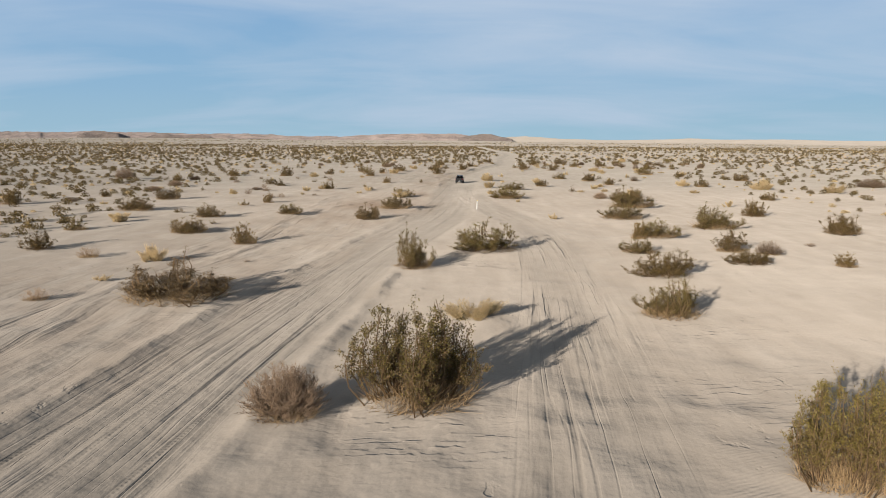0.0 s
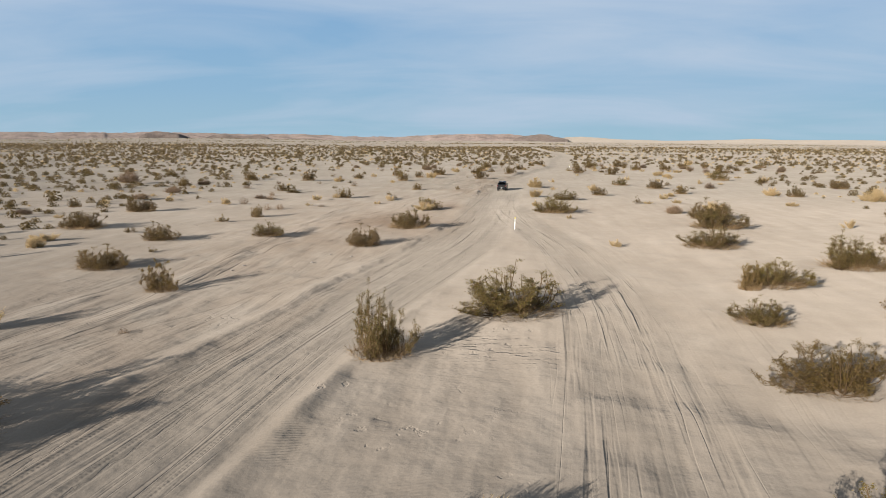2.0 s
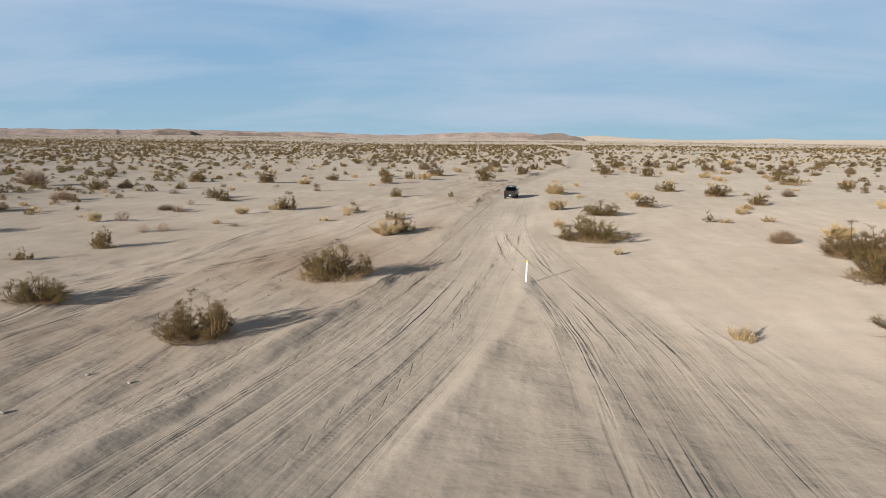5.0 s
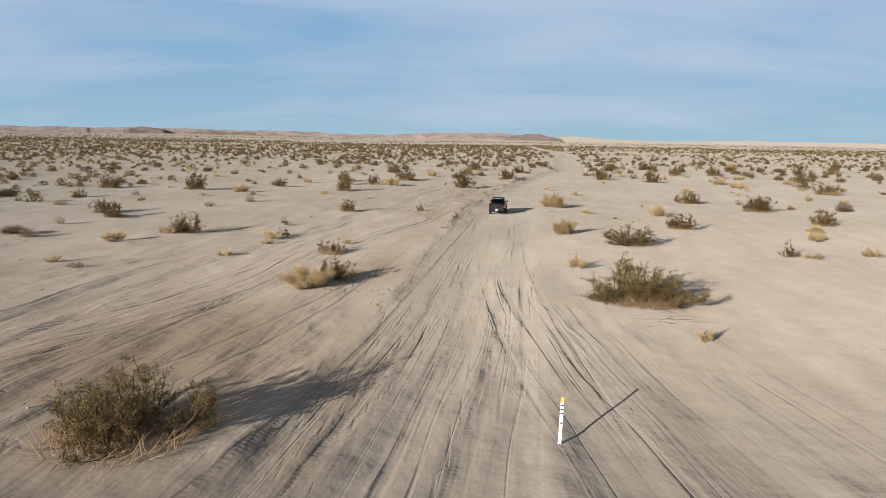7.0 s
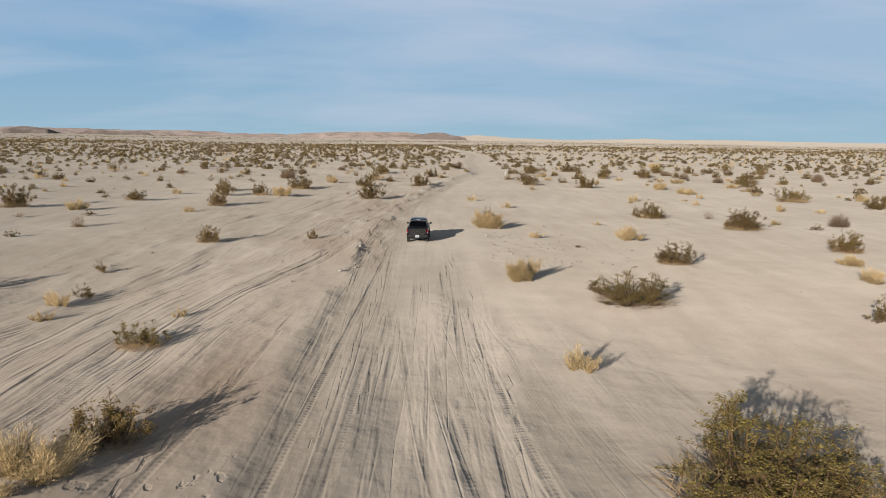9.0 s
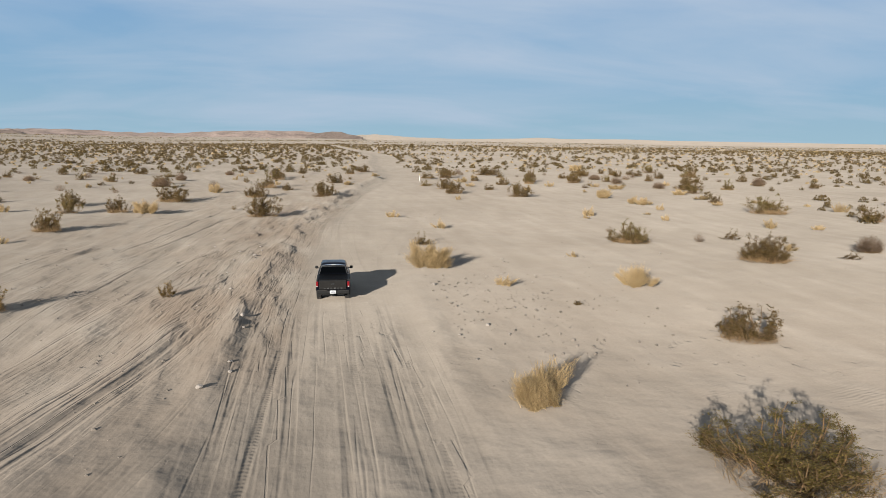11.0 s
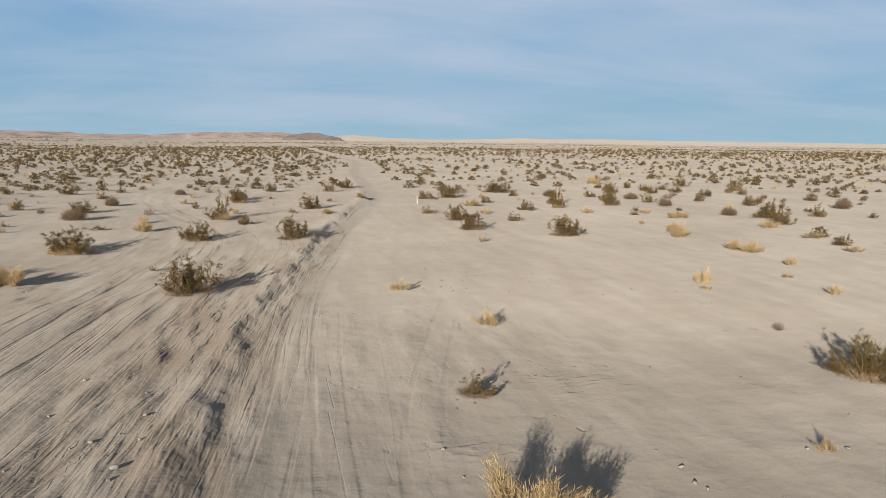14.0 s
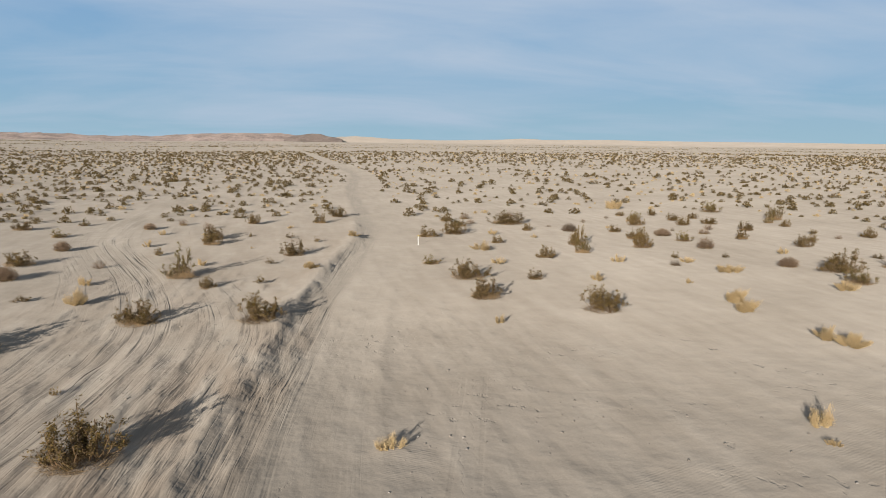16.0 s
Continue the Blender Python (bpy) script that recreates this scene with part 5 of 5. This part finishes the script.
def grit():
    """Pebbles and clods strewn beside the track, too many to count."""
    rnd = random.Random(9)
    verts, faces = [], []
    for _ in range(6000):
        y = rnd.uniform(168, 265)
        x = rnd.gauss(8, 17)
        if rnd.random() < 0.10:
            x, y = rnd.gauss(13.5, 3.5), rnd.gauss(189, 7)
        elif float(swell(x, y, 14, 88)) < rnd.uniform(-0.3, 0.7):
            continue
        u = abs(x - float(glide(np.float64(y), MAIN_Y, MAIN_X)))
        if u < 5.5:
            continue
        r = 0.022 + 0.070 * rnd.random() ** 5
        z = float(ground_height(x, y))
        k = len(verts)
        a, tall = rnd.uniform(0, 6.28), r * rnd.uniform(0.6, 1.1)
        for wide, up in ((1.0, -0.1), (0.95, 0.5), (0.5, 1.0)):
            for i in range(5):
                q, far = a + 1.2566 * i, r * wide * rnd.uniform(0.75, 1.2)
                verts.append((x + far * math.cos(q), y + far * math.sin(q), z + tall * up))
        for j in (0, 5):
            for i in range(5):
                faces.append((k + j + i, k + j + (i + 1) % 5, k + j + 5 + (i + 1) % 5, k + j + 5 + i))
        faces.append((k + 10, k + 11, k + 12, k + 13, k + 14))
    return tagged(mesh_object("pebbles", verts, faces, GRIT), "small pale pebbles and clods strewn on sand", "pebbles", kind="stuff")


grit()


# ---- marker posts ----
def box(bm, x0, x1, y0, y1, z0, z1, bevel=0.0):
    made = bmesh.ops.create_cube(bm, size=1.0)["verts"]
    for v in made:
        v.co = Vector(((x0 + x1) / 2 + v.co.x * (x1 - x0), (y0 + y1) / 2 + v.co.y * (y1 - y0), (z0 + z1) / 2 + v.co.z * (z1 - z0)))
    if bevel:
        edges = {e for v in made for e in v.link_edges}
        bmesh.ops.bevel(bm, geom=list(edges), offset=bevel, segments=2, affect="EDGES", profile=0.6)
    return bm


def marker_post(x, y, height, turn, lean):
    post = new("marker_post")
    post.matrix_basis = Matrix.Translation((x, y, standing(x, y))) @ pose(0, 0, 0, 0, lean, turn)
    part("blade", box(bmesh.new(), -0.05, 0.05, -0.012, 0.012, -0.25, height - 0.16, 0.006), POST_WHITE, post)
    part("cap", box(bmesh.new(), -0.052, 0.052, -0.014, 0.014, height - 0.16, height, 0.006), POST_YELLOW, post, "yellow reflective cap")
    for z in (0.82, 0.74, 0.66, 0.45):
        part("print", box(bmesh.new(), -0.042, 0.042, -0.018, -0.0125, z * height - 0.02, z * height + 0.02), INK, post, "small dark print")
    return tagged(post, "thin white plastic marker post with a yellow cap", "marker post", "marker posts by the track")


marker_post(5.75, 121.8, 1.42, 8, 2.0)
marker_post(27.7, 308.4, 1.40, 0, 0.0)

# ---- the pickup ----
def pickup(x, y, turn):
    truck = new("pickup_truck")
    low = min(standing(x + dx, y + dy) for dx in (-0.8, 0.8) for dy in (-1.5, 1.7))
    truck.matrix_basis = Matrix.Translation((x, y, low - 0.02)) @ pose(0, 0, 0, 0, 0, turn) @ Matrix.Diagonal((1, 1.08, 1.06, 1))
    rear_axle, front_axle, wheel_r, half = -1.55, 1.70, 0.41, 0.93

    def width_at(p):
        """Narrower towards nose and roof, with a soft shoulder."""
        k = 1.0 - 0.10 * max(0.0, (p.y - 1.6) / 1.1) ** 2 - 0.03 * max(0.0, (-p.y - 2.2) / 0.5) ** 2
        k -= 0.05 * max(0.0, (p.z - 1.0) / 0.25) ** 2 + 0.06 * max(0.0, (0.62 - p.z) / 0.2)
        return k

    # lower body: a side outline with wheel arches, drawn through and rounded
    def arch(cy):
        return [(cy + 0.52 * math.cos(a), 0.42 + 0.50 * math.sin(a)) for a in np.linspace(math.pi - 0.25, 0.25, 11)]

    outline = [(-2.58, 0.60)] + arch(rear_axle) + arch(front_axle) + [(2.52, 0.50), (2.68, 0.62), (2.70, 0.85), (2.58, 1.03), (2.2, 1.10), (1.2, 1.20), (1.0, 1.20), (-0.95, 1.20), (-1.0, 1.18), (-2.62, 1.20), (-2.66, 1.16), (-2.66, 0.70)]
    bm = bmesh.new()
    slices = []
    for s in (-1.0, -0.93, -0.5, 0.0, 0.5, 0.93, 1.0):
        ring = []
        for (py, pz) in outline:
            edge = 0.035 if abs(s) == 1.0 else 0.0
            p = Vector((0, py, pz - (edge if pz > 1.0 else 0) + (0.03 * (1 - s * s) if py > 1.05 and pz > 1.0 else 0)))
            p.x = s * half * width_at(p)
            ring.append(bm.verts.new(p))
        slices.append(ring)
    n = len(outline)
    for a, b_ in zip(slices, slices[1:]):
        for i in range(n):
            bm.faces.new((a[i], b_[i], b_[(i + 1) % n], a[(i + 1) % n]))
    bm.faces.new(slices[0])
    bm.faces.new(slices[-1][::-1])
    bmesh.ops.recalc_face_normals(bm, faces=bm.faces)
    bmesh.ops.triangulate(bm, faces=[f for f in bm.faces if len(f.verts) > 4])
    part("body", bm, PAINT, truck)

    # cab: rounded rings from the belt line to the crown of the roof
    rings = ((1.17, 0.86, -1.02, 1.34), (1.20, 0.855, -1.01, 1.30), (1.68, 0.715, -0.86, 0.66), (1.76, 0.675, -0.79, 0.53), (1.805, 0.58, -0.68, 0.40), (1.825, 0.40, -0.52, 0.26))
    bm = bmesh.new()
    loops = []
    for z, hw, y0, y1 in rings:
        ring = []
        for sx, sy in ((-1, -1), (1, -1), (1, 1), (-1, 1)):
            for k in range(5):
                a = (k / 4) * math.pi / 2 + {(-1, -1): math.pi, (1, -1): 1.5 * math.pi, (1, 1): 0.0, (-1, 1): 0.5 * math.pi}[(sx, sy)]
                r = 0.09
                ring.append(bm.verts.new((sx * (hw - r) + r * math.cos(a), (y1 - r if sy > 0 else y0 + r) + r * math.sin(a), z)))
        loops.append(ring)
    for a, b_ in zip(loops, loops[1:]):
        for i in range(20):
            bm.faces.new((a[i], a[(i + 1) % 20], b_[(i + 1) % 20], b_[i]))
    bm.faces.new(loops[-1])
    bmesh.ops.recalc_face_normals(bm, faces=bm.faces)
    cab = part("cab", bm, PAINT, truck, smooth=True)
    cab.data.polygons.foreach_set("use_smooth", [True] * len(cab.data.polygons))

    def pane(name, pts, mat, label="", thick=0.012):
        """A slightly proud panel through four corners."""
        bm = bmesh.new()
        q = [Vector(p) for p in pts]
        nrm = (q[1] - q[0]).cross(q[3] - q[0]).normalized()
        front = [bm.verts.new(p + nrm * thick) for p in q]
        back = [bm.verts.new(p - nrm * 0.01) for p in q]
        bm.faces.new(front)
        for i in range(4):
            bm.faces.new((back[i], back[(i + 1) % 4], front[(i + 1) % 4], front[i]))
        return part(name, bm, mat, truck, label)

    pane("rear_window", ((-0.76, -0.985, 1.25), (0.76, -0.985, 1.25), (0.655, -0.875, 1.63), (-0.655, -0.875, 1.63)), GLASS, "dark tinted rear glass")
    trim = bmesh.new()
    for a, b_ in (((-0.79, -0.985, 1.23), (-0.675, -0.872, 1.645)), ((-0.675, -0.872, 1.645), (0.675, -0.872, 1.645)), ((0.675, -0.872, 1.645), (0.79, -0.985, 1.23))):
        a, b_ = Vector(a), Vector(b_)
        side = (b_ - a).normalized().cross(Vector((0, -0.96, 0.28))) * 0.02
        lift = Vector((0, -0.022, 0.008))
        trim.faces.new([trim.verts.new(p) for p in (a - side + lift, b_ - side + lift, b_ + side + lift, a + side + lift)])
    bmesh.ops.solidify(trim, geom=trim.faces[:], thickness=0.015)
    part("window_trim", trim, RIM, truck, "thin shiny trim round the rear glass")
    pane("windscreen", ((0.76, 1.255, 1.235), (-0.76, 1.255, 1.235), (-0.64, 0.73, 1.63), (0.64, 0.73, 1.63)), GLASS)
    for s in (-1, 1):
        for y0, y1, t0, t1 in ((-0.86, 0.02, -0.74, 0.02), (0.10, 1.12, 0.10, 0.66)):
            low_z, top_z = 1.245, 1.63
            xl, xt = 0.847, 0.727
            pts = [(s * xl, y0, low_z), (s * xl, y1, low_z), (s * xt, t1, top_z), (s * xt, t0, top_z)]
            pane("side_window", pts if s > 0 else pts[::-1], GLASS)
        # mirror on a short arm
        bm = bmesh.new()
        box(bm, *sorted((s * 0.86, s * 0.98)), 0.88, 0.94, 1.24, 1.28)
        box(bm, *sorted((s * 0.94, s * 1.12)), 0.86, 0.98, 1.22, 1.38, 0.045)
        part("wing_mirror", bm, PLASTIC, truck)
        for dy in (-0.70, 0.22):
            part("door_handle", box(bmesh.new(), *sorted((s * 0.90, s * 0.945)), dy - 0.10, dy + 0.10, 1.06, 1.095, 0.012), PLASTIC, truck)
        part("bed_rail", box(bmesh.new(), *sorted((s * 0.80, s * 0.90)), -2.62, -1.03, 1.185, 1.235, 0.015), PLASTIC, truck)
        part("running_board", box(bmesh.new(), *sorted((s * 0.74, s * 0.93)), -0.95, 1.10, 0.46, 0.53, 0.02), PLASTIC, truck)
        tl = part("tail_light", box(bmesh.new(), *sorted((s * 0.795, s * 0.915)), -2.70, -2.52, 0.86, 1.15, 0.025), TAIL_RED, truck, "red tail light lens")
        part("reverse_lens", box(bmesh.new(), *sorted((s * 0.81, s * 0.90)), -2.712, -2.68, 0.865, 0.90, 0.008), TAIL_WHITE, tl, "clear white reversing lens")
        part("headlight", box(bmesh.new(), *sorted((s * 0.52, s * 0.80)), 2.50, 2.685, 0.86, 0.98, 0.03), TAIL_WHITE, truck, "clear headlight lens")
        part("mud_flap", box(bmesh.new(), *sorted((s * 0.68, s * 0.92)), -2.11, -2.09, 0.22, 0.56, 0.006), PLASTIC, truck)
        for cy in (rear_axle, front_axle):
            # flare round the arch
            bm = bmesh.new()
            rows = []
            for a in np.linspace(math.pi - 0.2, 0.2, 13):
                ring = []
                for r, dx in ((0.49, 0.0), (0.49, 0.055), (0.55, 0.05), (0.58, 0.0)):
                    ring.append(bm.verts.new((s * (half - 0.03 + dx) * (0.985 if cy > 0 else 1), cy + 1.04 * r * math.cos(a), 0.42 + r * math.sin(a))))
                rows.append(ring)
            for a, b_ in zip(rows, rows[1:]):
                for i in range(3):
                    bm.faces.new((a[i], a[i + 1], b_[i + 1], b_[i]))
            bmesh.ops.recalc_face_normals(bm, faces=bm.faces)
            part("wheel_arch_flare", bm, PLASTIC, truck)
            wheel(truck, s, s * 0.80, cy, wheel_r)

    # bed cover in three folded panels
    for a, b_ in ((-2.60, -2.08), (-2.07, -1.55), (-1.54, -1.05)):
        part("bed_cover_panel", box(bmesh.new(), -0.80, 0.80, a, b_, 1.20, 1.245, 0.012), VINYL, truck, "matt black folding bed cover")
    gate = part("tailgate", box(bmesh.new(), -0.745, 0.745, -2.715, -2.64, 0.72, 1.185, 0.02), DUSTY, truck, "dusty dark tailgate")
    part("gate_top_trim", box(bmesh.new(), -0.75, 0.75, -2.73, -2.62, 1.178, 1.205, 0.01), PLASTIC, gate)
    part("gate_handle", box(bmesh.new(), -0.13, 0.13, -2.728, -2.70, 0.98, 1.07, 0.012), PLASTIC, gate)
    part("gate_latch", box(bmesh.new(), -0.085, 0.085, -2.738, -2.72, 1.0, 1.03, 0.006), RIM, gate)
    for i in range(6):
        part("embossed_mark", box(bmesh.new(), -0.50 + 0.185 * i, -0.40 + 0.185 * i, -2.721, -2.71, 0.775, 0.815), CHROME if i % 2 else RIM, gate)
    bumper = part("rear_bumper", box(bmesh.new(), -0.90, 0.90, -2.80, -2.58, 0.50, 0.69, 0.04), PLASTIC, truck)
    part("bumper_step", box(bmesh.new(), -0.86, -0.30, -2.81, -2.70, 0.688, 0.70, 0.004), RUBBER, bumper)
    part("bumper_step", box(bmesh.new(), 0.30, 0.86, -2.81, -2.70, 0.688, 0.70, 0.004), RUBBER, bumper)
    plate = part("number_plate", box(bmesh.new(), -0.155, 0.155, -2.822, -2.795, 0.53, 0.69, 0.004), PLATE, bumper, "white plate with dark bars")
    bars = bmesh.new()
    for i in range(6):
        box(bars, -0.115 + 0.04 * i, -0.09 + 0.04 * i, -2.8245, -2.8215, 0.58, 0.635)
    box(bars, -0.06, 0.06, -2.8245, -2.8215, 0.655, 0.672)
    tag = part("plate_bars", bars, INK, truck)
    tag["label"] = "dark bars on the plate"
    part("tow_hitch", box(bmesh.new(), -0.06, 0.06, -2.86, -2.60, 0.40, 0.49, 0.01), PLASTIC, truck)
    part("front_bumper", box(bmesh.new(), -0.86, 0.86, 2.58, 2.76, 0.48, 0.70, 0.05), PLASTIC, truck)
    part("grille", box(bmesh.new(), -0.50, 0.50, 2.66, 2.72, 0.74, 0.96, 0.02), PLASTIC, truck)
    # added chrome strip for the sky's glint on the rear roof edge, with the high brake light
    lip = bmesh.new()
    prev = None
    for i in range(9):
        s = -1 + i / 4
        xx, zz, yy = 0.665 * s, 1.685 + 0.03 * (1 - s * s), -0.885 + 0.02 * s * s
        ring = [lip.verts.new((xx, yy - 0.03, zz)), lip.verts.new((xx, yy - 0.03, zz + 0.016)), lip.verts.new((xx, yy + 0.07, zz + 0.035)), lip.verts.new((xx, yy + 0.07, zz))]
        if prev:
            for k in range(4):
                lip.faces.new((prev[k], prev[(k + 1) % 4], ring[(k + 1) % 4], ring[k]))
        prev = ring
    bmesh.ops.recalc_face_normals(lip, faces=lip.faces)
    part("roof_edge_glint", lip, CHROME, truck, "chrome strip added as the glint along the rear roof edge")
    part("high_brake_light", box(bmesh.new(), -0.14, 0.14, -0.925, -0.88, 1.715, 1.745, 0.006), TAIL_WHITE, truck)
    part("underbody", box(bmesh.new(), -0.62, 0.62, -2.45, 2.4, 0.36, 0.66, 0.03), PLASTIC, truck)
    for cy in (rear_axle, front_axle):
        part("axle", box(bmesh.new(), -0.72, 0.72, cy - 0.06, cy + 0.06, 0.35, 0.47, 0.02), PLASTIC, truck)
    return tagged(truck, "dark grey crew-cab pickup with black bed cover on sand", "pickup truck")


def turned(bm, profile, cx, cy, cz, s, steps=28):
    """A shape turned about the axle: profile points are (along the axle, radius)."""
    rows = []
    for i in range(steps):
        a = 2 * math.pi * i / steps
        rows.append([bm.verts.new((cx + s * px, cy + r * math.cos(a), cz + r * math.sin(a))) for px, r in profile])
    for i in range(steps):
        a, b_ = rows[i], rows[(i + 1) % steps]
        for k in range(len(profile) - 1):
            bm.faces.new((a[k], a[k + 1], b_[k + 1], b_[k]))
    bmesh.ops.recalc_face_normals(bm, faces=bm.faces)
    return bm


def wheel(truck, s, cx, cy, r):
    w = new("wheel")
    w.parent = truck
    tyre = bmesh.new()
    turned(tyre, ((-0.13, 0.23), (-0.135, r - 0.06), (-0.11, r - 0.01), (-0.05, r), (0.05, r), (0.11, r - 0.01), (0.135, r - 0.06), (0.125, 0.235)), cx, cy, r, s)
    for i in range(28):
        a = 2 * math.pi * i / 28
        for side in (-1, 1):
            made = bmesh.ops.create_cube(tyre, size=1.0, matrix=Matrix.Translation((cx + side * 0.075, cy + (r + 0.004) * math.cos(a + 0.06 * side), r + (r + 0.004) * math.sin(a + 0.06 * side))) @ Matrix.Rotation(a, 4, "X") @ Matrix.Diagonal((0.09, 0.02, 0.045, 1)))
    part("tyre", tyre, RUBBER, w, "dusty knobbly off-road tyre")
    rim = bmesh.new()
    turned(rim, ((0.10, 0.24), (0.115, 0.225), (0.04, 0.20), (0.03, 0.07), (0.06, 0.05), (0.06, 0.0)), cx, cy, r, s, 24)
    for i in range(6):
        a = math.pi * i / 3
        bmesh.ops.create_cube(rim, size=1.0, matrix=Matrix.Translation((cx + s * 0.085, cy + 0.13 * math.cos(a), r + 0.13 * math.sin(a))) @ Matrix.Rotation(a, 4, "X") @ Matrix.Diagonal((0.03, 0.20, 0.05, 1)))
    part("rim", rim, RIM, w, "dark alloy rim")


pickup(4.24, 192.75, -3.8)
